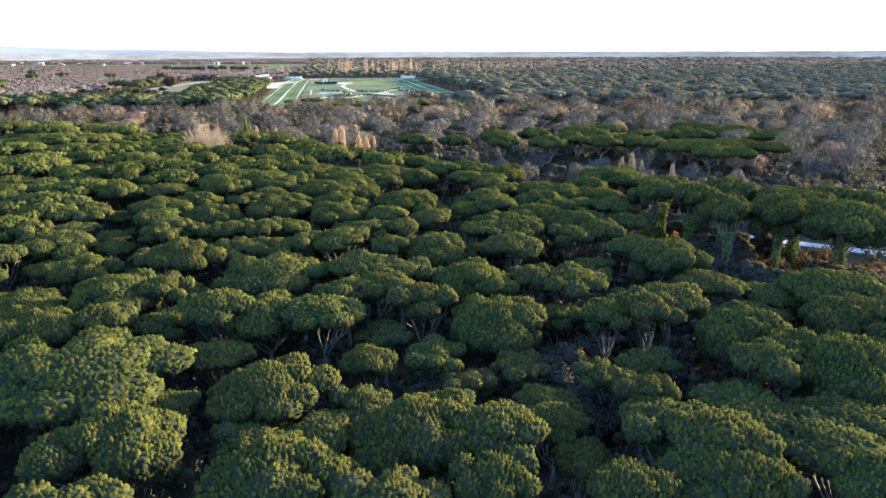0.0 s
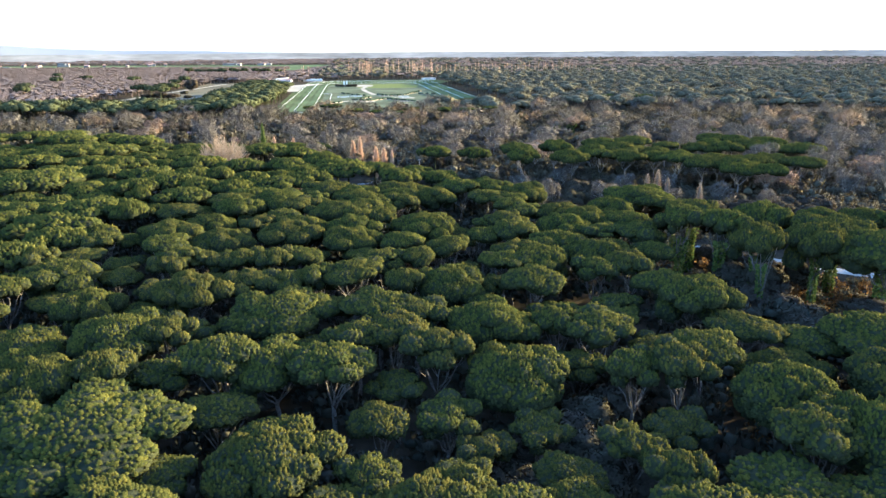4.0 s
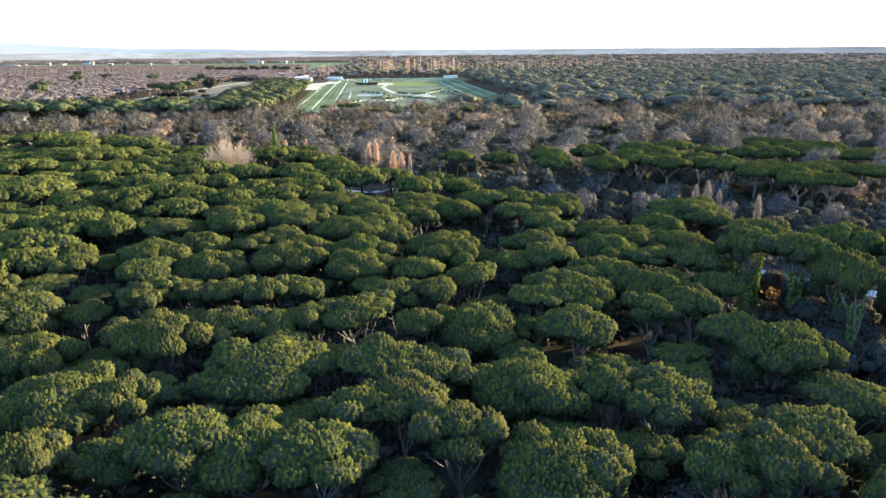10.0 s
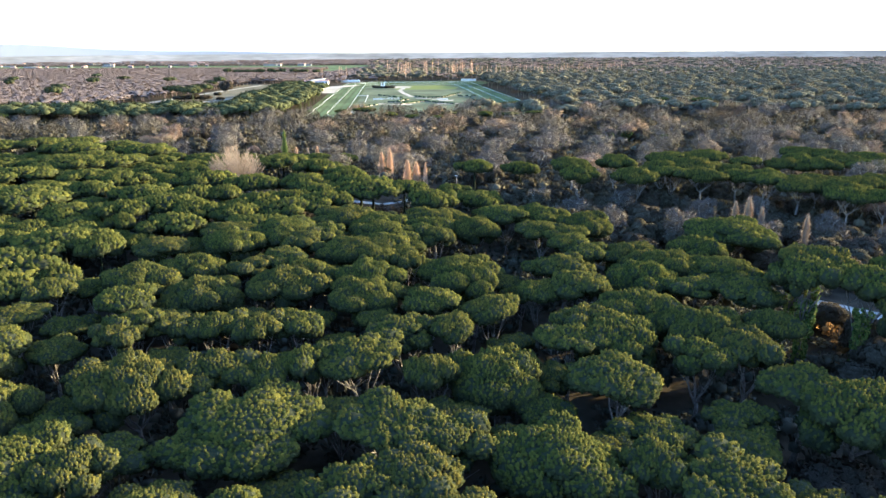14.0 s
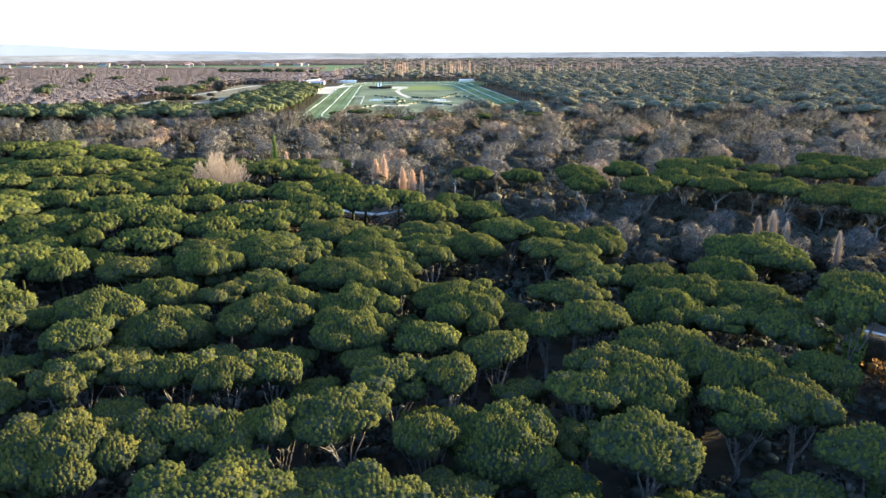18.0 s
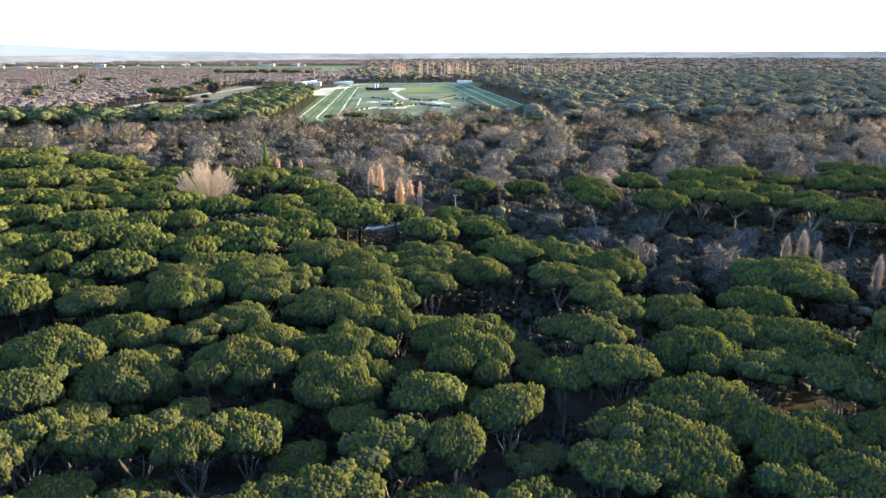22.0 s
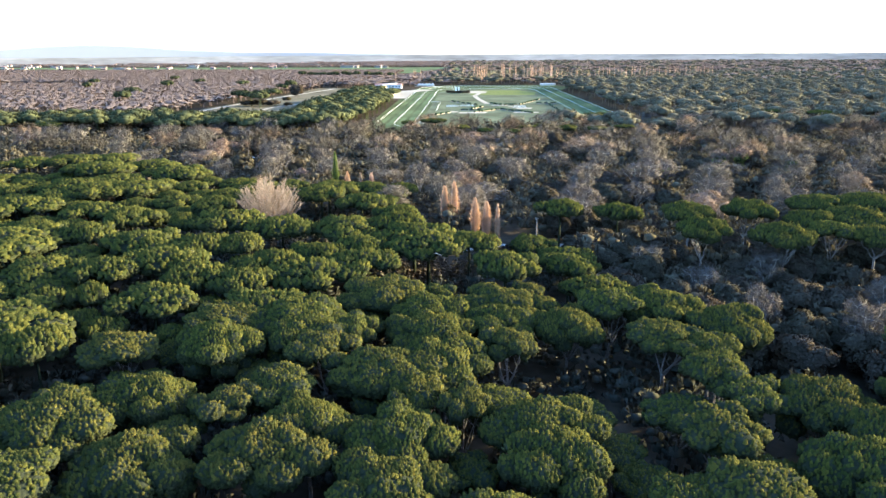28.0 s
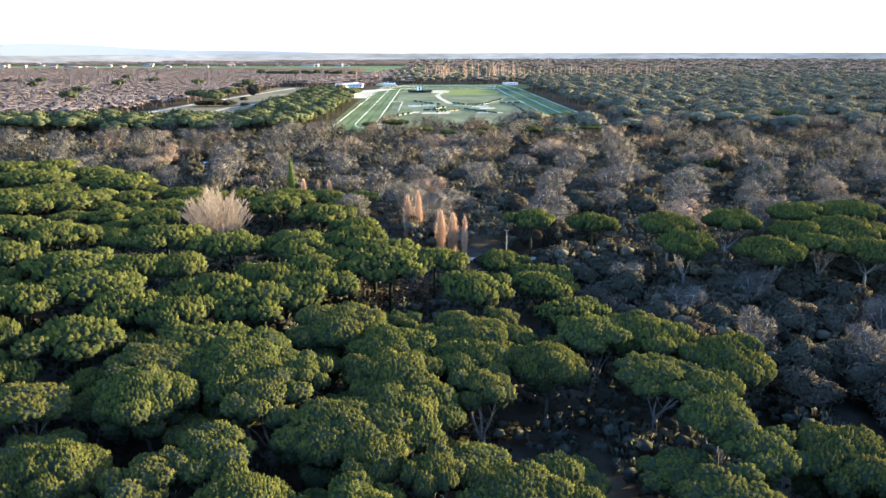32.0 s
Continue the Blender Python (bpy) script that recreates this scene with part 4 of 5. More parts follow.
# ---- tall narrow trees ----
POPLAR = [[column_tree(rng, "poplar", "leafless slender poplar with orange-brown twigs", 16.0, 1.6, TWIG_ORANGE, 3600, "poplars by the road", 3.2), False] for _ in range(3)]
for x, y, h, r in ((-46, 289, 14.8, 1.9), (-42.8, 288.6, 16.2, 1.9), (-34.4, 276, 13.8, 1.8), (-30.7, 273, 13.6, 1.9), (-27, 269, 13.8, 1.1), (-91.5, 330, 11.7, 1.5), (-82, 330, 11.6, 1.6)):
    plant(POPLAR, rng, x, y, h, r * 1.2, 16.0, 1.5)
PALE_POPLAR = [[column_tree(rng, "poplar", "leafless slender poplar with pale grey-beige twigs", 16.0, 1.5, TWIG_PALE, 3800, "poplars by the road", 3.2), False] for _ in range(2)]
for x, y, h, r in ((64, 205, 15.3, 1.9), (61, 206, 13.9, 1.7), (67, 204, 13.0, 1.4), (72.6, 190, 14.2, 1.7), (-86.5, 331, 11.2, 1.4)):
    plant(PALE_POPLAR, rng, x, y, h, r, 16.0, 1.5)
CYPRESS = [[column_tree(rng, "cypress", "slim dark green cypress", 15.0, 1.4, IVY, 3200, "cypresses"), False]]
plant(CYPRESS, rng, -100.4, 342, 17.0, 2.6, 15.0, 1.4)
pale = fan_tree(rng, "wide leafless tree with pale sunlit branches", 19.0, 11.0, 100)
pale.matrix_basis = pose(-98.3, 274.4, 0)


# ---- far woods ----
def spread(name, shape, places, mat, label, category="wood"):
    """Many copies of one low tree shape joined into one object; places: x, y, width, height, turn."""
    verts, faces, normals = shape[:3]
    V, T = np.array([tuple(v) for v in verts], dtype=np.float32), np.array(faces, dtype=np.int32)
    M = np.array([tuple(v) for v in normals], dtype=np.float32)
    P = np.array(places, dtype=np.float32)
    c, s = np.cos(P[:, 4])[:, None], np.sin(P[:, 4])[:, None]
    X = (V[None, :, 0] * c - V[None, :, 1] * s) * P[:, 2:3] + P[:, 0:1]
    Y = (V[None, :, 0] * s + V[None, :, 1] * c) * P[:, 2:3] + P[:, 1:2]
    Z = V[None, :, 2] * P[:, 3:4] + 0 * X
    co = np.stack([X, Y, Z], -1).reshape(-1, 3)
    tri = (T[None] + (np.arange(len(P)) * len(V))[:, None, None]).reshape(-1)
    me = bpy.data.meshes.new(name)
    me.vertices.add(len(co))
    me.vertices.foreach_set("co", co.ravel())
    me.loops.add(len(tri))
    me.loops.foreach_set("vertex_index", tri.astype(np.int32))
    me.polygons.add(len(tri) // 3)
    me.polygons.foreach_set("loop_start", np.arange(0, len(tri), 3, dtype=np.int32))
    for m in mat if isinstance(mat, tuple) else (mat,):
        me.materials.append(m)
    me.update(calc_edges=True)
    me.polygons.foreach_set("use_smooth", np.ones(len(tri) // 3, dtype=bool))
    if len(shape) > 3:
        me.polygons.foreach_set("material_index", np.tile(np.array(shape[3], dtype=np.int32), len(P)))
    NX, NY = M[None, :, 0] * c - M[None, :, 1] * s, M[None, :, 0] * s + M[None, :, 1] * c
    NZ = M[None, :, 2] + 0 * NX
    me.normals_split_custom_set_from_vertices(np.stack([NX, NY, NZ], -1).reshape(-1, 3))
    return tagged(new(name, me), label, category, "", "stuff")


def triangles(s, normals):
    """Triangles of a shape, each turned to its shading normal."""
    out = []
    for f in s.f:
        for i in range(1, len(f) - 1):
            a, b, c = f[0], f[i], f[i + 1]
            n = (s.v[b] - s.v[a]).cross(s.v[c] - s.v[a])
            out.append((a, b, c) if n.dot(normals[a] + normals[b] + normals[c]) >= 0 else (a, c, b))
    return s.v, out, normals


def low_crown(rng, lobes, n, size, blades=4, core=1.0, trunk=None, twigs=0.0, lift=0.0):
    """A small-scale tree of lobes with tufts or thin twigs; the shading follows the lobes."""
    s, normals = Soup(), []
    for c, lr, lz in lobes:
        if core:
            vs, fs = ball(rng, c, lr * core, lz * core, 0.16 if len(lobes) == 1 else 0.1, 2 if len(lobes) == 1 else 1)
            s.add(vs, fs)
            normals += [(v - c).normalized() for v in vs]
        for _ in range(n):
            z, q = rng.uniform(-0.3, 1), rng.uniform(0, 6.28)
            h = math.sqrt(1 - z * z)
            d = Vector((h * math.cos(q), h * math.sin(q), z))
            p = c + Vector((d.x * lr, d.y * lr, d.z * lz)) * (rng.uniform(0.6, 1.0) if twigs else 1.0)
            jit = Vector((rng.uniform(-0.3, 0.3), rng.uniform(-0.3, 0.3), rng.uniform(-0.2, 0.3)))
            if twigs:
                o = (d + jit * 2.5).normalized() * size * rng.uniform(0.6, 1.4)
                w = o.orthogonal().normalized() * twigs
                vs, fs = [p - w, p + w, p + o], [(0, 1, 2)]
            else:
                vs, fs = tuft(rng, p, d + Vector((0, 0, 0.8)) + jit, size, blades)
            s.add(vs, fs)
            normals += [(Vector((d.x, d.y, d.z * lr / lz)).normalized() + jit * (0.5 if twigs else 0.6)).normalized()] * len(vs)
    if trunk:
        k = len(s.v)
        s.tube([(0, 0, 0), (0.02, 0.02, trunk * 0.5), (0, 0, trunk)], [0.055, 0.045, 0.035], 4)
        normals += [Vector((v.x, v.y, 0.1)).normalized() for v in s.v[k:]]
    if lift:
        normals = [(m * (1 - lift) + Vector((0, 0, lift))).normalized() for m in normals]
    return triangles(s, normals)


def low_pine(rng, tufts, size, n=4):
    """An umbrella pine of unit radius and unit height."""
    lobes = [(Vector((rng.uniform(-0.1, 0.1), rng.uniform(-0.1, 0.1), 0.83)), 0.72, 0.17)]
    for i in range(n):
        q = 6.2832 * i / max(1, n) + rng.uniform(-0.4, 0.4)
        lobes.append((Vector((0.6 * math.cos(q), 0.6 * math.sin(q), rng.uniform(0.74, 0.82))), rng.uniform(0.34, 0.48), rng.uniform(0.11, 0.15)))
    return low_crown(rng, lobes, tufts, size, trunk=0.75)


def edge_pine(rng):
    """A stone pine of unit radius and unit height with its material slots, for the far edge of the wood."""
    lobes = lobes_umbrella(rng, 7.0, 13.0, 7, 0.76)
    me = pine_crown(rng, "crown", lobes, 0.86, 4, 1)
    v, n = np.zeros(len(me.vertices) * 3, dtype=np.float32), np.zeros(len(me.loops) * 3, dtype=np.float32)
    me.vertices.foreach_get("co", v)
    me.corner_normals.foreach_get("vector", n)
    n = n.reshape(-1, 3)
    faces = [tuple(p.vertices) for p in me.polygons]
    slots = [p.material_index for p in me.polygons]
    own = np.zeros((len(me.vertices), 3), dtype=np.float32)
    own[[k for f in faces for k in f]] = n
    verts = [Vector((a / 7.0, b / 7.0, c / 13.0)) for a, b, c in v.reshape(-1, 3)]
    bpy.data.meshes.remove(me)
    s = Soup()
    s.tube([(0, 0, 0), (0.01, 0.01, 0.4), (0, 0, 0.8)], [0.055, 0.045, 0.035], 5)
    base = len(verts)
    for f in s.f:
        for i in range(1, len(f) - 1):
            faces.append((base + f[0], base + f[i], base + f[i + 1]))
            slots.append(0)
    normals = [Vector(tuple(m)) for m in own] + [Vector((a.x, a.y, 0.01)).normalized() for a in s.v]
    return verts + s.v, faces, normals, slots


def low_bare(rng, n, w, lobes=5, core=0.62, lift=0.0):
    """A leafless crown of unit radius and unit height."""
    if lobes == 1:
        return low_crown(rng, [(Vector((0, 0, 0.52)), 1.0, 0.48)], n, 0.28, core=core, twigs=w)
    ls = [(Vector((c.x, c.y, 0.62 + c.z * 0.36)), lr, lz * 0.42) for c, lr, lz in lobes_round(rng, 1.0, 1.0, -1.0, lobes)]
    return low_crown(rng, ls, n, 0.20, core=core, trunk=0.6, twigs=w, lift=lift)


def sow(rng, n, inside, box, gap, wide, tall):
    """Places in a box where inside(x, y) holds, kept apart by a jittered grid of step gap."""
    out = []
    x0, x1, y0, y1 = box
    y = y0
    while y < y1:
        x = x0
        while x < x1:
            px, py = x + rng.uniform(-0.42, 0.42) * gap, y + rng.uniform(-0.42, 0.42) * gap
            if inside(px, py):
                out.append((px, py, rng.uniform(*wide), rng.uniform(*tall), rng.uniform(0, 6.28)))
            x += gap
        y += gap
    rng.shuffle(out)
    return out[:n]


def in_course(x, y, pad=8):
    d = Vector((x, y)) - RC0
    u, v = d.dot(RCU), d.dot(RCV)
    return (-4 if v < 40 else min(28, -4 + (v - 40) * 1.0)) - pad < u < 775 + pad and -14 - pad < v < 216 + pad + max(0, (u - 600) * 0.2)


def in_left_field(x, y):
    return 600 < y < 1235 and -396 - 0.06 * max(0, y - 722) < x < -236 - 0.155 * (y - 640)


def in_view(x, y):
    return -0.95 * y - 20 < x < 0.72 * y + 40


frng = random.Random(11)


def is_belt(x, y):
    d = Vector((x, y)) - RC0
    u, v = d.dot(RCU), d.dot(RCV)
    return (-34 < u < 24 and -300 < v < -14) or (0 <= u < 385 and -64 < v < -10)


def is_east_pines(x, y):
    return in_view(x, y) and not in_course(x, y, 4) and y > 560 and x > -20 - 0.1 * (y - 560) + 0


def is_bare_band(x, y):
    return in_view(x, y) and not in_course(x, y, 2) and not is_belt(x, y) and not in_left_field(x, y) and y > 420 and not (y > 620 and x > -60)


def low_bush(rng, n, size):
    """A leafy bush of unit radius and unit height."""
    return low_crown(rng, lobes_round(rng, 0.9, 1.0, 0.0, 5), n, size, 3, 0.66)


ushape = low_bush(frng, 17, 0.13)
hidden_bush = low_bush(frng, 8, 0.18)


def off_roads(x, y):
    return not (-66 < x < -32 and 236 < y < 278) and not (-34 < x < -4 and 258 < y < 284) and not (262 < y < 292 and -170 < x < 140 and abs(y - 278) < 7) and not (60 < x < 200 and abs(y - (152 - 0.52 * (x - 90))) < 9)


spread("russet_bushes", ushape, [(x, y, frng.uniform(2.0, 3.0), frng.uniform(3.0, 5.0), frng.uniform(0, 6)) for x, y in ((30.1, 70.1), (32.9, 67.7), (43.8, 69.4), (65.4, 144.6), (74.3, 151.3), (83.3, 143.2), (75.2, 133.4), (83.3, 133.7))], RUSSET, "sunlit bushes with russet leaves", "bushes")
spread("verge_bushes", ushape, sow(frng, 60, lambda x, y: True, (-36, -2, 250, 274), 4.2, (1.6, 2.6), (1.0, 2.4)), SHRUB, "low grey bushes beside the road", "bushes")
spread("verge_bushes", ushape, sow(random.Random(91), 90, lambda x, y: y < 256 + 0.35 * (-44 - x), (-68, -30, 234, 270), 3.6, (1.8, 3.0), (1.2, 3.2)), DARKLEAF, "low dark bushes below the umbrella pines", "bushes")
spread("lane_scrub", ushape, sow(frng, 260, lambda x, y: off_roads(x, y) and 52 < x < 150 and 62 + 0.1 * x < y < 215, (50, 150, 70, 215), 5.0, (1.5, 3.2), (1.6, 4.6)), RUSSET, "russet and brown scrub beside the lane")
spread("lane_scrub", ushape, sow(frng, 260, lambda x, y: off_roads(x, y) and 45 < x < 170 and 60 + 0.1 * x < y < 225, (45, 170, 60, 225), 6.5, (1.6, 3.4), (1.4, 4.4)), OAKLEAF, "grey-green scrub beside the lane")
spread("undergrowth", hidden_bush, sow(frng, 1900, lambda x, y: off_roads(x, y) and (in_pine_wood(x, y) or (y < 14 and abs(x) < 90)), (-330, 260, -60, 330), 7.2, (3.4, 5.0), (2.5, 6.5)), SHRUB, "dark evergreen undergrowth below the pines")
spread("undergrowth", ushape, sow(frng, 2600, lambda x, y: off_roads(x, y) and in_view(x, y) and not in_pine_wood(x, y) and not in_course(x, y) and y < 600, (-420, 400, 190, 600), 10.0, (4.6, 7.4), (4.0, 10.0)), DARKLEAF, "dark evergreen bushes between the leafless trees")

spread("pine_wood_edge", edge_pine(frng), WOOD_EDGE, (CORE, NEEDLES, SHADED_NEEDLES), "umbrella pines at the far edge of the wood")
qshape = low_pine(frng, 10, 0.09, 5)
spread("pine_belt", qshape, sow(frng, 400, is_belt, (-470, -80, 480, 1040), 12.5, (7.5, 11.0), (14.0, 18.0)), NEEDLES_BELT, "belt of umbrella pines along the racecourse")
spread("east_pine_wood", qshape, sow(frng, 1500, is_east_pines, (-100, 900, 560, 1300), 18, (6.5, 12.0), (11.0, 18.0)), HAZY_NEEDLES, "dense pine wood beyond the racecourse")
bshape = low_bare(frng, 250, 0.006, 7, 0.0, 0.2)
spread("east_bare_wood", bshape, sow(random.Random(92), 170, lambda x, y: is_east_pines(x, y) and y < 1000, (-60, 720, 560, 1000), 36, (7.0, 11.0), (11.0, 16.0)), TWIG_GREY, "leafless trees among the far pines")
westpine = [(x, y, frng.uniform(7, 11), frng.uniform(14, 19), frng.uniform(0, 6)) for x, y in ((-346, 806), (-360, 812), (-374, 822), (-388, 838), (-356, 860), (-340, 790), (-413, 1053), (-424, 1046), (-554, 895), (-566, 905),
            (-605, 1051), (-649, 1216), (-640, 1208), (-700, 1000), (-480, 760), (-520, 1120), (-760, 1330), (-820, 1180))]
westpine += [(-600 + 16 * i + frng.uniform(-5, 5), 1570 + frng.uniform(-8, 8), frng.uniform(8, 11), frng.uniform(16, 20), frng.uniform(0, 6)) for i in range(13)]
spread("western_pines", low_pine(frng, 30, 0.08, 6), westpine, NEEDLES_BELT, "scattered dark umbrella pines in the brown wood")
band = sow(frng, 4000, is_bare_band, (-700, 500, 400, 640), 27, (6.5, 10.0), (10.5, 16.0))
spread("bare_wood", bshape, band[: len(band) * 3 // 4], TWIG_GREY, "grey leafless wood in front of the racecourse")
spread("bare_wood", bshape, band[len(band) * 3 // 4:], TWIG_BROWN, "brown leafless wood in front of the racecourse")
wshape = low_bare(frng, 26, 0.024, 4, 0.7, 0.75)
west = sow(frng, 5200, lambda x, y: is_bare_band(x, y) and y > 620 and x < -240 - (60 if y > 900 else 0) and not (y > 900 and x > -330 - 0.15 * (y - 900)) and not (-1060 < x < -800 and 1140 < y < 1285), (-1900, -200, 620, 2080), 16, (11.0, 15.5), (11.5, 13.5))
spread("west_bare_wood", wshape, west, TWIG_FAR, "wide brown leafless wood")
hshape = low_pine(frng, 1, 0.25, 1)
far = sow(frng, 2000, lambda x, y: in_view(x, y) and not in_course(x, y, 10) and x > -0.16 * y - 60, (-400, 1500, 1300, 1950), 25, (9, 14), (9.0, 14.0)) + sow(frng, 3500, lambda x, y: in_view(x, y) and not in_course(x, y, 10) and x > -0.16 * y - 60, (-1000, 3600, 1300, 4700), 42, (15, 24), (10.0, 15.0))
spread("far_wood", hshape, far[: len(far) * 5 // 9], HAZY_NEEDLES, "pine wood reaching to the horizon")
spread("far_wood", wshape, far[len(far) * 5 // 9:], TWIG_FAR, "leafless woods reaching to the horizon")
spread("far_bare_wood", wshape, sow(frng, 2500, lambda x, y: in_view(x, y) and x <= -0.16 * y - 60 and (y < 2100 and x > -420 or y > 3000 and x > -0.3 * y or y > 2950 and (int(x / 300) + int(y / 160)) % 3 == 0), (-4200, -200, 1300, 4700), 40, (18, 27), (9.0, 13.0)), TWIG_FAR, "leafless woods of the far plain")

# ---- the rim of the plain ----
rim_v, rim_f = [], []
rrng = random.Random(3)
N = 96
for i in range(N + 1):
    q = radians(-75 + 150 * i / N)
    left = max(0.0, min(1.0, (-10 - math.degrees(q)) / 10))
    for d, z in ((4400, -1), (4550, 12 + rrng.uniform(0, 4)), (4680, 28 + rrng.uniform(0, 5)), (4780, 44 + rrng.uniform(0, 1.5) - 3 * left)):
        rim_v.append(Vector((d * math.sin(q), d * math.cos(q), z)))
for i in range(N):
    for k in range(3):
        rim_f.append((4 * i + k, 4 * i + 4 + k, 4 * i + 5 + k, 4 * i + 1 + k))
tagged(new("backdrop", mesh("backdrop", rim_v, rim_f, HAZE_PLAIN, True)), "pale hazy rim of the coastal plain", "", "", "structure")

# single pines at the near end of the racecourse and in the east
crng = random.Random(41)
for x, y, h, r in COURSE_PINES:
    pine(crng, x, y, h, r)


CANVAS = material("white canvas", [(0.44, 0.40, 0.35), (0.52, 0.48, 0.42)], 0.8, 1.0)


# ---- the racecourse ----
def loop_uv(u0, u1, v0, v1, r, n=8):
    """A closed rounded rectangle in the racecourse's axes, as world points."""
    out = []
    for cu, cv, q0 in ((u1 - r, v1 - r, 0), (u0 + r, v1 - r, 90), (u0 + r, v0 + r, 180), (u1 - r, v0 + r, 270)):
        for i in range(n + 1):
            q = radians(q0 + 90 * i / n)
            out.append(rc(cu + r * math.cos(q), cv + r * math.sin(q)))
    out.append(out[0])
    return out


def along(pts, step):
    """Points at an even step along a line."""
    out, left = [], 0.0
    for a, b in zip(pts, pts[1:]):
        a, b = Vector(a), Vector(b)
        ln = (b - a).length
        k = left
        while k < ln:
            out.append(a.lerp(b, k / ln))
            k += step
        left = k - ln
    return out


def running_rail(pts, label, size=0.09):
    """White racecourse rail: posts under a continuous tube."""
    root = new("running_rail")
    tagged(root, label, "rail", "white running rails")
    s = Soup()
    s.tube([(p[0], p[1], 1.15) for p in pts], [size] * len(pts), 6)
    part("top_rail", s.mesh("top_rail", RAIL), root)
    posts = Soup()
    for p in along(pts, 9.0):
        posts.box((p.x, p.y, 0.57), (0.16, 0.16, 1.14))
    tagged(part("post_row", posts.mesh("post_row", RAIL), root), "row of slim white posts", kind="stuff")
    return root


running_rail([rc(70, 210)] + [rc(665, 210)] + [rc(665 + 70 * math.sin(radians(q)), 140 + 70 * math.cos(radians(q))) for q in range(10, 91, 10)] + [rc(665 + 70 * math.cos(radians(q)), 69 - 70 * math.sin(radians(q))) for q in range(0, 91, 10)] + [rc(-6, -1)], "white rail round the outside of the racecourse")
running_rail(loop_uv(16, 700, 14, 193, 60), "white rail between the two turf tracks")
running_rail(loop_uv(24, 640, 30, 177, 45), "white rail along the inner turf track")
running_rail([rc(331, 30), rc(331, 43), rc(207, 43)], "short white rail on the infield", 0.14)
running_rail([rc(316, 163), rc(163, 164)], "short white rail on the infield", 0.14)
running_rail([rc(-20, 100), rc(-20, 150), rc(-12, 165)], "short white rail on the infield", 0.14)

for i, (v0, v1) in enumerate(((1, 5), (8, 12), (16, 20), (23, 28), (179, 184), (188, 191), (195, 200), (203, 208))):
    flat("mown_stripe", [rc(u, v) for u, v in ((60, v0), (60, v1), (560, v1), (560, v0))], 0.07, TURF_LIGHT, "mown stripe of the turf track")
flat("dry_grass", [rc(u, v) for u, v in ((480, 78), (480, 165), (535, 172), (600, 150), (600, 82))], 0.12, DRYGRASS, "yellowish dry grass of the infield")
ribbon("sand_path", [rc(600, 70), rc(577, 86), rc(530, 92), rc(460, 84), rc(402, 87), rc(350, 92), rc(310, 96)], 6.0, 0.16, SAND, "sandy path over the infield")
flat("sand_patch", [rc(u, v) for u, v in ((520, 76), (525, 100), (570, 104), (590, 92), (585, 78))], 0.14, SAND, "sandy clearing on the infield")
for u, v, w, d in ((186, 78, 26, 7), (188, 129, 24, 6), (241, 131, 16, 7), (197, 58, 10, 7), (262, 122, 12, 6), (282, 108, 18, 6), (300, 122, 20, 5)):
    flat("sand_strip", [rc(u - d, v - w / 2), rc(u - d, v + w / 2), rc(u + d, v + w / 2 + 2), rc(u + d, v - w / 2 + 2)], 0.13, SAND, "pale sanded strip by the jumps")
flat("paddock", [rc(u, v) for u, v in ((410, -40), (410, -4), (560, -4), (620, 25), (640, 5), (560, -50))], 0.12, SAND, "pale forecourt beside the grandstand")


def brush_jump(u, v, length, turn, tall=1.5):
    """A steeplechase hedge with its board and wings."""
    root = new("brush_jump")
    tagged(root, "dark clipped brush jump on the infield", "hedge", "brush jumps of the steeplechase course")
    r2 = random.Random(int(u * 7 + v))
    bm = bmesh.new()
    bmesh.ops.create_cube(bm, size=1.0)
    bmesh.ops.scale(bm, vec=(length, 1.8, tall), verts=bm.verts)
    bmesh.ops.subdivide_edges(bm, edges=[e for e in bm.edges if abs((e.verts[0].co - e.verts[1].co).x) > 1], cuts=5)
    for q in bm.verts:
        q.co += Vector((r2.uniform(-0.15, 0.15), r2.uniform(-0.2, 0.2), r2.uniform(-0.05, 0.22) if q.co.z > 0 else 0)) + Vector((0, 0, tall / 2))
    me = bpy.data.meshes.new("brush")
    bm.to_mesh(me)
    bm.free()
    me.materials.append(HEDGE)
    part("brush", me, root)
    s = Soup()
    s.box((0, -1.05, 0.3), (length, 0.12, 0.5))
    part("board", s.mesh("board", TIMBER), root)
    x, y = rc(u, v)
    root.matrix_basis = pose(x, y, 0.13, 0, 0, 9 + turn)
    return root


jrng = random.Random(17)
for line in (((350, 54), (283, 85), 5), ((309, 100), (282, 112), 3), ((282, 112), (290, 128), 3), ((292, 130), (376, 162), 9), ((226, 107), (177, 136), 7),
             ((161, 44), (186, 56), 3), ((192, 81), (205, 92), 3), ((205, 92), (228, 107), 3), ((307, 150), (306, 173), 3), ((230, 78), (262, 90), 4), ((215, 66), (212, 90), 3), ((316, 163), (163, 164), 9)):
    (u0, v0), (u1, v1), n = line
    turn = math.degrees(math.atan2(u1 - u0, v1 - v0))
    for i in range(n):
        k = (i + 0.5) / n
        brush_jump(u0 + (u1 - u0) * k + jrng.uniform(-2, 2), v0 + (v1 - v0) * k + jrng.uniform(-1, 1), jrng.uniform(4, 8), turn, jrng.uniform(1.3, 2.0))


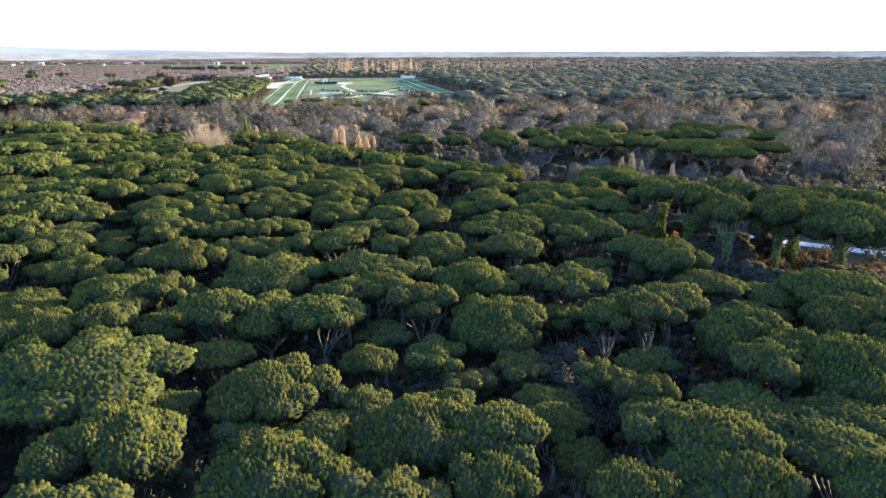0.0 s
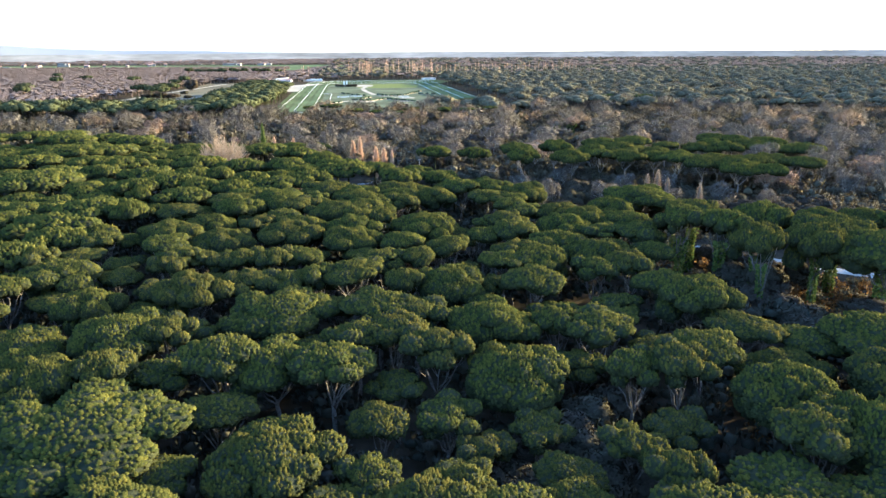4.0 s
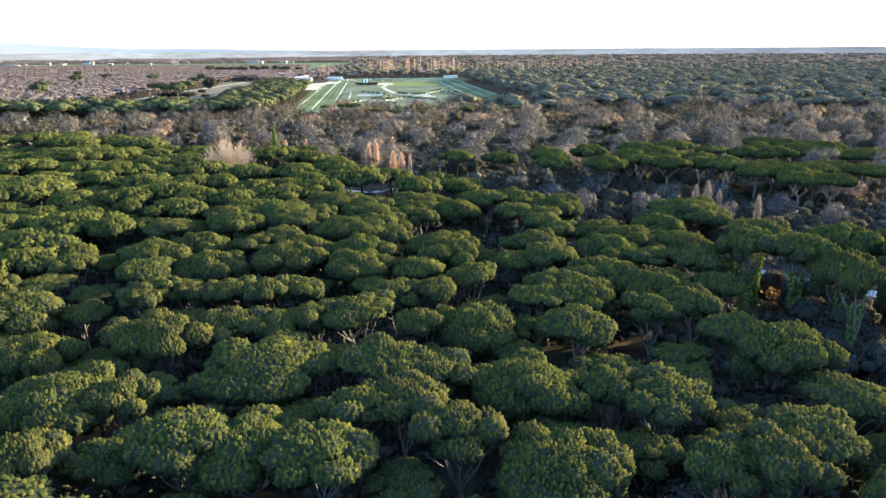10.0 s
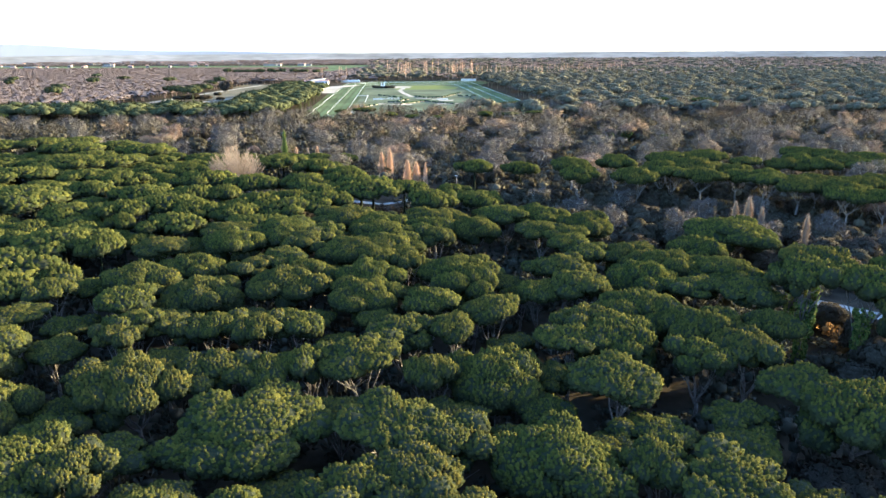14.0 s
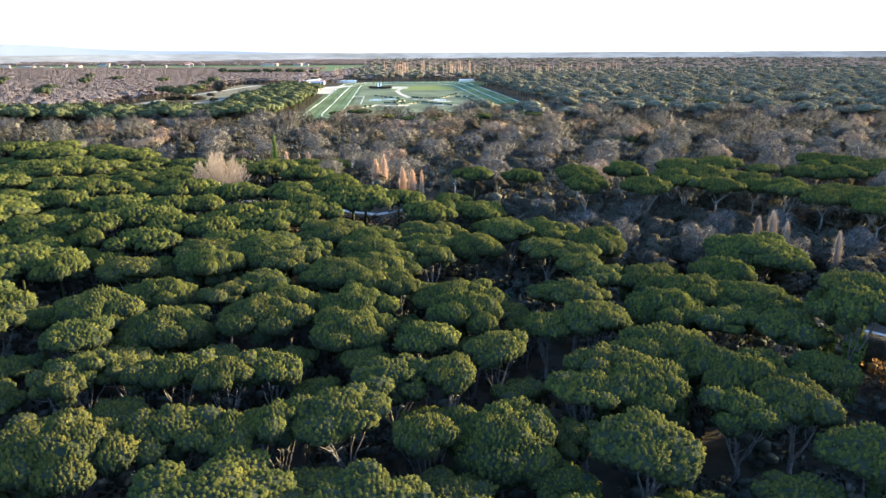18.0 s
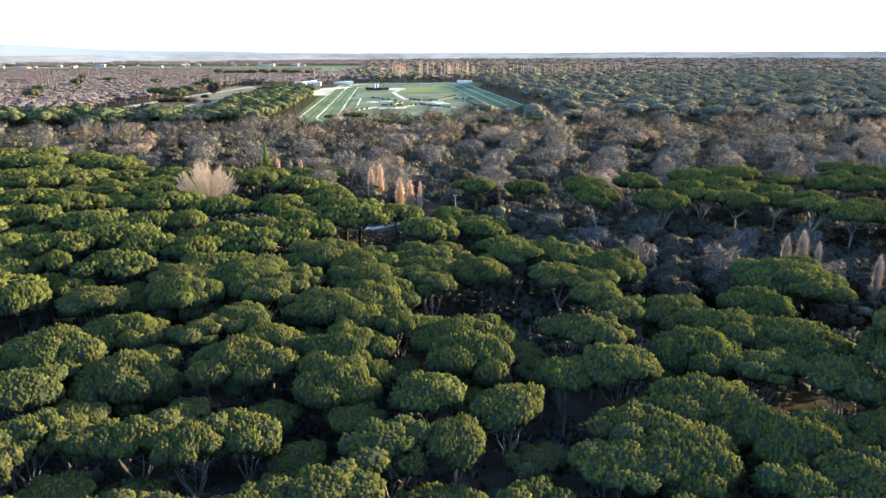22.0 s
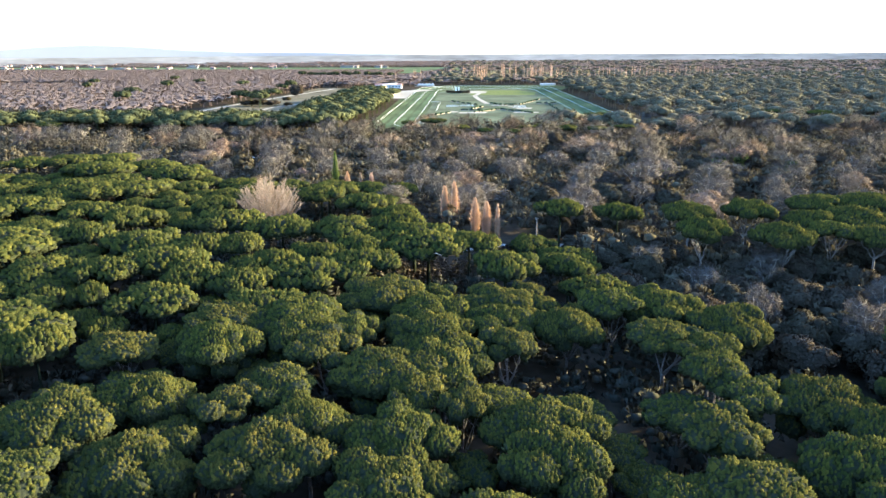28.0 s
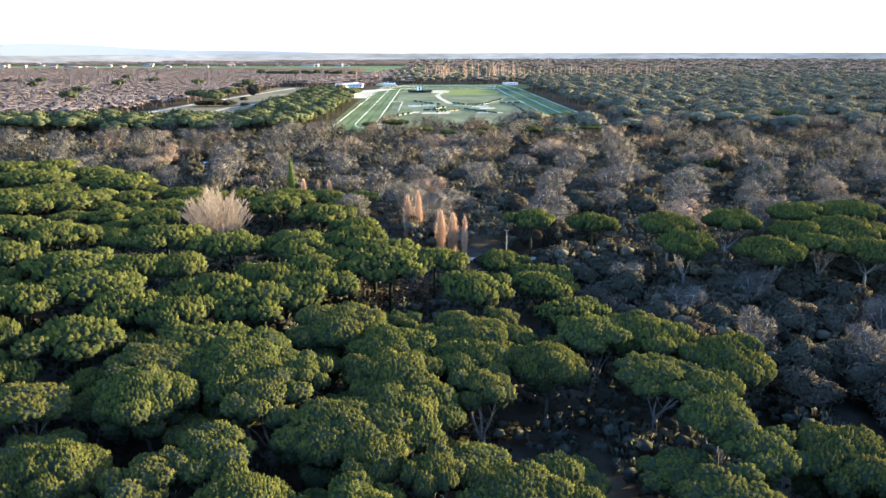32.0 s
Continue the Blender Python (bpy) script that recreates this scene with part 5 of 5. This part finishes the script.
def hurdle_frame(u, v, w):
    root = new("hurdle")
    tagged(root, "white railed obstacle on the infield", "obstacle", "white obstacles of the infield")
    for dx in (-w / 2, 0, w / 2):
        s = Soup()
        s.box((dx, 0, 0.9), (0.3, 0.3, 1.8))
        part("post", s.mesh("post", WHITE), root)
    for z in (0.7, 1.7):
        s = Soup()
        s.box((0, 0, z), (w, 0.22, 0.28))
        part("bar", s.mesh("bar", WHITE), root)
    root.matrix_basis = pose(*rc(u, v), 0.13, 0, 0, 9)


for u, v, w in ((260, 56, 9), (267, 73, 13), (262, 60, 8), (75, 33, 9), (248, 128, 12)):
    hurdle_frame(u, v, w)


def block(name, label, category, size, wall, roof, at, turn, eaves=0.4, pitch=0.0, windows=0, group=""):
    """A plain building: walls, roof, window panes along the front."""
    root = new(name)
    tagged(root, label, category, group)
    w, d, h = size
    s = Soup()
    s.box((0, 0, h / 2), (w, d, h))
    part("wall", s.mesh("wall", wall), root)
    s = Soup()
    if pitch:
        e = eaves
        vs = [Vector(p) for p in ((-w / 2 - e, -d / 2 - e, h), (w / 2 + e, -d / 2 - e, h), (w / 2 + e, d / 2 + e, h), (-w / 2 - e, d / 2 + e, h), (-w / 2 - e, 0, h + pitch), (w / 2 + e, 0, h + pitch))]
        s.add(vs, [(0, 1, 5, 4), (2, 3, 4, 5), (3, 0, 4), (1, 2, 5), (0, 3, 2, 1)])
    else:
        s.box((0, 0, h + 0.2), (w + eaves, d + eaves, 0.4))
    part("roof", s.mesh("roof", roof), root)
    for i in range(windows):
        s = Soup()
        s.box((-w / 2 + w * (i + 0.5) / windows, -d / 2 - 0.03, h * 0.55), (w / windows * 0.5, 0.08, h * 0.4))
        part("window", s.mesh("window", GLASSY), root)
    root.matrix_basis = pose(at[0], at[1], 0, 0, 0, turn)
    return root


# grandstand with its steps and cantilever roof
stand = new("grandstand")
tagged(stand, "white racecourse grandstand with stepped terraces and flat roof", "grandstand")
for i in range(7):
    s = Soup()
    s.box((0, 12 - i * 2.2, 0.6 + (6 - i) * 0.9), (34, 2.2, 1.2 + (6 - i) * 1.8))
    part("terrace", s.mesh("terrace", PLASTER), stand)
s = Soup()
s.box((0, 13.6, 7.0), (34, 1.0, 14.0))
part("rear_wall", s.mesh("rear_wall", PLASTER), stand)
s = Soup()
s.add([Vector(p) for p in ((-18, -4, 15.4), (18, -4, 15.4), (18, 15, 13.6), (-18, 15, 13.6), (-18, -4, 16.1), (18, -4, 16.1), (18, 15, 14.3), (-18, 15, 14.3))],
      [(3, 2, 1, 0), (4, 5, 6, 7), (0, 1, 5, 4), (1, 2, 6, 5), (2, 3, 7, 6), (3, 0, 4, 7)])
part("roof", s.mesh("roof", PLASTER), stand)
for dx in (-16, -8, 0, 8, 16):
    s = Soup()
    s.box((dx, 11.5, 9.5), (0.5, 0.8, 9.0))
    part("pillar", s.mesh("pillar", WHITE), stand)
stand.matrix_basis = pose(*rc(478, -26), 0, 0, 0, 99)
block("pavilion", "low pale pavilion beside the racecourse", "building", (16, 9, 5), PLASTER, WHITE, rc(440, -30), 99, windows=4)
block("pavilion", "low pale pavilion beside the racecourse", "building", (20, 9, 4), PLASTER, CONCRETE, rc(520, -32), 99, windows=5)

# judges' tower in its clump of bushes
tower = new("judges_tower")
tagged(tower, "white twin judges' tower among bushes", "tower")
for dx in (-3.4, 3.4):
    s = Soup()
    s.box((dx, 0, 6.5), (3.2, 3.2, 13.0))
    part("shaft", s.mesh("shaft", WHITE), tower)
    s = Soup()
    s.box((dx, 0, 13.3), (4.2, 4.2, 0.6))
    part("cap", s.mesh("cap", CONCRETE), tower)
s = Soup()
s.box((0, 0, 8.0), (3.6, 2.4, 3.0))
part("cabin", s.mesh("cabin", GLASSY), tower)
tower.matrix_basis = pose(*rc(540, 60), 0, 0, 0, 9) @ Matrix.Diagonal((0.6, 0.6, 0.62, 1))
tbush = random.Random(77)
for i in range(26):
    q, d = tbush.uniform(0, 6.28), tbush.uniform(6, 19)
    x, y = rc(533 + d * 0.6 * math.sin(q), 63 + d * math.cos(q))
    plant(DARK_OAKS, tbush, x, y, tbush.uniform(2.0, 4.0), tbush.uniform(2.2, 3.6), 7.0, 3.6)
for x, y, h, r in ((-365, 816, 6, 9), (-352, 818, 7, 9), (-340, 822, 6, 8), (-321, 821, 4, 5), (-376, 982, 16, 9), (-356, 900, 5, 5), (-300, 1010, 4, 4)):
    plant(DARK_OAKS, tbush, x, y, h, r, 7.0, 3.6)

# white pointed marquees beyond the finish
for i in range(6):
    tent = new("marquee")
    tagged(tent, "white marquee with a pointed roof", "tent", "white marquees")
    s = Soup()
    s.box((0, 0, 1.3), (5.2, 5.4, 2.6))
    part("side", s.mesh("side", CANVAS), tent)
    s = Soup()
    s.add([Vector(p) for p in ((-2.8, -2.9, 2.6), (2.8, -2.9, 2.6), (2.8, 2.9, 2.6), (-2.8, 2.9, 2.6), (0, 0, 5.2))], [(0, 1, 4), (1, 2, 4), (2, 3, 4), (3, 0, 4), (3, 2, 1, 0)])
    part("roof", s.mesh("roof", CANVAS), tent)
    tent.matrix_basis = pose(*rc(760, -14 + i * 5.7), 0, 0, 0, 9)
block("long_shed", "long low white shed behind the racecourse", "building", (26, 7, 3.2), CANVAS, CONCRETE, rc(770, 215), 9, windows=6)
block("stable", "dark low stable building behind the marquees", "building", (44, 10, 5), CONCRETE, ROOF, rc(690, -55), 5, pitch=2.5, windows=8)

# ---- by the road ----
def utility_pole(x, y):
    root = new("utility_pole")
    tagged(root, "weathered wooden utility pole beside the road", "pole")
    s = Soup()
    s.tube([(0, 0, -0.2), (0, 0, 4.5), (0, 0, 9.0)], [0.20, 0.17, 0.13], 10)
    part("shaft", s.mesh("shaft", TIMBER, True), root)
    s = Soup()
    s.box((0, 0, 8.6), (0.8, 0.10, 0.10))
    part("crossarm", s.mesh("crossarm", TIMBER), root)
    for dx in (-0.45, 0.45):
        s = Soup()
        s.tube([(dx, 0, 8.66), (dx, 0, 8.85), (dx, 0, 8.95)], [0.05, 0.08, 0.04], 8)
        part("insulator", s.mesh("insulator", WHITE, True), root)
    root.matrix_basis = pose(x, y, 0, 0, 0, 20)


utility_pole(-16.3, 276.5)
utility_pole(-72, 284)
for dz in (0.0, -0.45):
    s = Soup()
    s.tube(bent((-72, 284, 8.9 + dz), (-16.3, 276.5, 8.9 + dz), -0.8, 13), [0.035] * 13, 5)
    tagged(new("overhead_cable", s.mesh("overhead_cable", WIRE)), "thin dark overhead cable between the poles", "cable", "overhead cables")
block("hut", "small hut with an ochre wall and dark roof", "hut", (6, 5, 3.2), ORANGE, ROOF, (-168, 424), -20, pitch=1.4, windows=1)
block("shed", "grey flat-roofed shed among the trees", "shed", (14, 8, 3), CONCRETE, CONCRETE, (-150, 478), 5)
block("shed", "grey flat-roofed shed among the trees", "shed", (9, 6, 2.6), CONCRETE, CONCRETE, (-176, 418), 12)

# ---- rows of tall poplars beyond the racecourse ----
prng = random.Random(9)
FARPOP = [[column_tree(prng, "poplar", "tall leafless poplar in a distant row", 30.0, 3.0, TWIG_ORANGE, 700, "far row of poplars"), False] for _ in range(3)]
for i in range(46):
    k = i / 45
    plant(FARPOP, prng, -70 + 330 * k + prng.uniform(-3, 3), 1455 + 225 * k + prng.uniform(-4, 4), prng.uniform(24, 31), prng.uniform(2.2, 3.4), 30.0, 3.0)
for i in range(34):
    plant(FARPOP, prng, prng.uniform(-235, -60), prng.uniform(1440, 1500), prng.uniform(28, 37), prng.uniform(3.5, 5.5), 30.0, 3.0)
for x, y in ((-318, 1420), (-300, 1400), (-312, 1410), (-330, 1330)):
    plant(FARPOP, prng, x, y, 26, 3.4, 30.0, 3.0)

# ---- town on the plain ----
trng = random.Random(13)
for i in range(120):
    b = radians(trng.uniform(-48, -14))
    d = trng.uniform(2960, 4350)
    big = trng.random() < 0.3
    size = (trng.uniform(26, 64), 24, trng.uniform(4, 7)) if big else (trng.uniform(8, 17), 10, trng.uniform(4, 8))
    block("building", "pale warehouse on the distant plain" if big else "pale house with a tiled roof in the distant town", "building", size,
          TOWN, TOWN if big else ROOF, (d * math.sin(b), d * math.cos(b)), trng.uniform(-25, 25), pitch=0 if big else 3.0, windows=0 if big else 3, group="buildings of the town")

hv2, hf2 = [], []
N2 = 60
for i in range(N2 + 1):
    k = i / N2
    b = radians(-58 + 58 * k)
    z = 44 + 62 * math.exp(-((k - 0.38) / 0.13) ** 2) + 15 * math.exp(-((k - 0.62) / 0.10) ** 2) + 3 * noise.noise(Vector((k * 22, 0, 0)))
    for d, f in ((4700, 0.0), (4850, 1.0)):
        hv2.append(Vector((d * math.sin(b), d * math.cos(b), z * f)))
for i in range(N2):
    hf2.append((2 * i, 2 * i + 2, 2 * i + 3, 2 * i + 1))
tagged(new("backdrop_hills", mesh("backdrop_hills", hv2, hf2, HAZE_HILL, True)), "pale blue hills in painted haze at the end of the plain", "", "", "structure")


# ---- trees with a thick coat of ivy ----
def ivy_tree(rng):
    root = new("ivy_clad_tree")
    tagged(root, "leafless brown-topped tree wrapped in yellow-green ivy", "tree", "ivy-clad trees")
    s = Soup()
    s.tube(bent((0, 0, -0.2), (0.1, 0, 8.5), 0, 5, rng, 0.1), [0.35, 0.3, 0.26, 0.2, 0.1], 6)
    part("trunk", s.mesh("trunk", BARK_GREY, True), root)
    lobes = [(Vector((rng.uniform(-0.8, 0.8), rng.uniform(-0.8, 0.8), z)), rng.uniform(1.3, 2.0), rng.uniform(1.4, 2.0)) for z in (2.0, 3.8, 5.4, 7.0, 8.2)]
    part("ivy", crown_mesh(rng, "ivy", lobes, 1500, 0.34, 3, IVY, -0.8, 0.2, 0.6, (0.7, 0.5), 3, 0.4), root, "yellow-green ivy coat")
    tops = [(Vector((2.2 * math.cos(q), 2.2 * math.sin(q), 9.6 + 0.5 * math.sin(3 * q))), 1.9, 1.7) for q in (0.3, 1.5, 2.8, 4.0, 5.3)] + [(Vector((0, 0, 10.8)), 2.3, 1.8)]
    tw, normals = sprays(rng, tops, 1300, 0.8, 0.04)
    me = tw.mesh("crown", TWIG_BROWN, True)
    me.normals_split_custom_set_from_vertices(normals)
    part("crown", me, root, "crown of bare brown twigs")
    return root


irng = random.Random(55)
IVY_TREES = [[ivy_tree(irng), False] for _ in range(2)]
for x, y, h, r in ((57.6, 414, 12, 4.4), (67.9, 418, 13, 5.0), (147, 399, 12, 4.5), (-116, 345, 10, 3.2), (-330, 500, 11, 4.5)):
    plant(IVY_TREES, irng, x, y, h, r, 12.0, 4.0)


# ---- parked vehicles and white huts glimpsed between the trees ----
def van(x, y, turn):
    root = new("parked_van")
    tagged(root, "white van parked beneath the bare trees", "van", "parked vehicles")
    bm = bmesh.new()
    outline = ((-2.4, 0.35), (2.4, 0.35), (2.45, 1.05), (1.75, 1.25), (1.15, 2.1), (-2.4, 2.15))
    vs = [[bm.verts.new((px, sy, pz)) for px, pz in outline] for sy in (-0.95, 0.95)]
    bm.faces.new(vs[0])
    bm.faces.new(list(reversed(vs[1])))
    for i in range(6):
        j = (i + 1) % 6
        bm.faces.new((vs[0][j], vs[0][i], vs[1][i], vs[1][j]))
    bmesh.ops.bevel(bm, geom=list(bm.edges), offset=0.08, segments=2, affect='EDGES')
    me = bpy.data.meshes.new("body")
    bm.to_mesh(me)
    bm.free()
    me.materials.append(WHITE)
    part("body", me, root)
    s = Soup()
    s.add([Vector(p) for p in ((1.79, -0.8, 1.29), (1.79, 0.8, 1.29), (1.25, 0.8, 2.02), (1.25, -0.8, 2.02))], [(0, 1, 2, 3)])
    part("windscreen", s.mesh("windscreen", GLASSY), root, "dark windscreen")
    for wx in (-1.5, 1.5):
        for wy in (-0.85, 0.85):
            s = Soup()
            s.tube([(wx, wy - 0.12, 0.34), (wx, wy + 0.12, 0.34)], [0.34, 0.34], 14)
            part("wheel", s.mesh("wheel", WIRE), root, "black wheel")
    root.matrix_basis = pose(x, y, 0, 0, 0, turn)


for x, y, turn in ((143, 235, 30), (128, 260, 75), (143, 212, 10), (-24, 359, 40)):
    van(x, y, turn)
block("shed", "small white hut among the leafless trees", "shed", (4, 3, 2.4), WHITE, CONCRETE, (-79, 367), 20, windows=1)
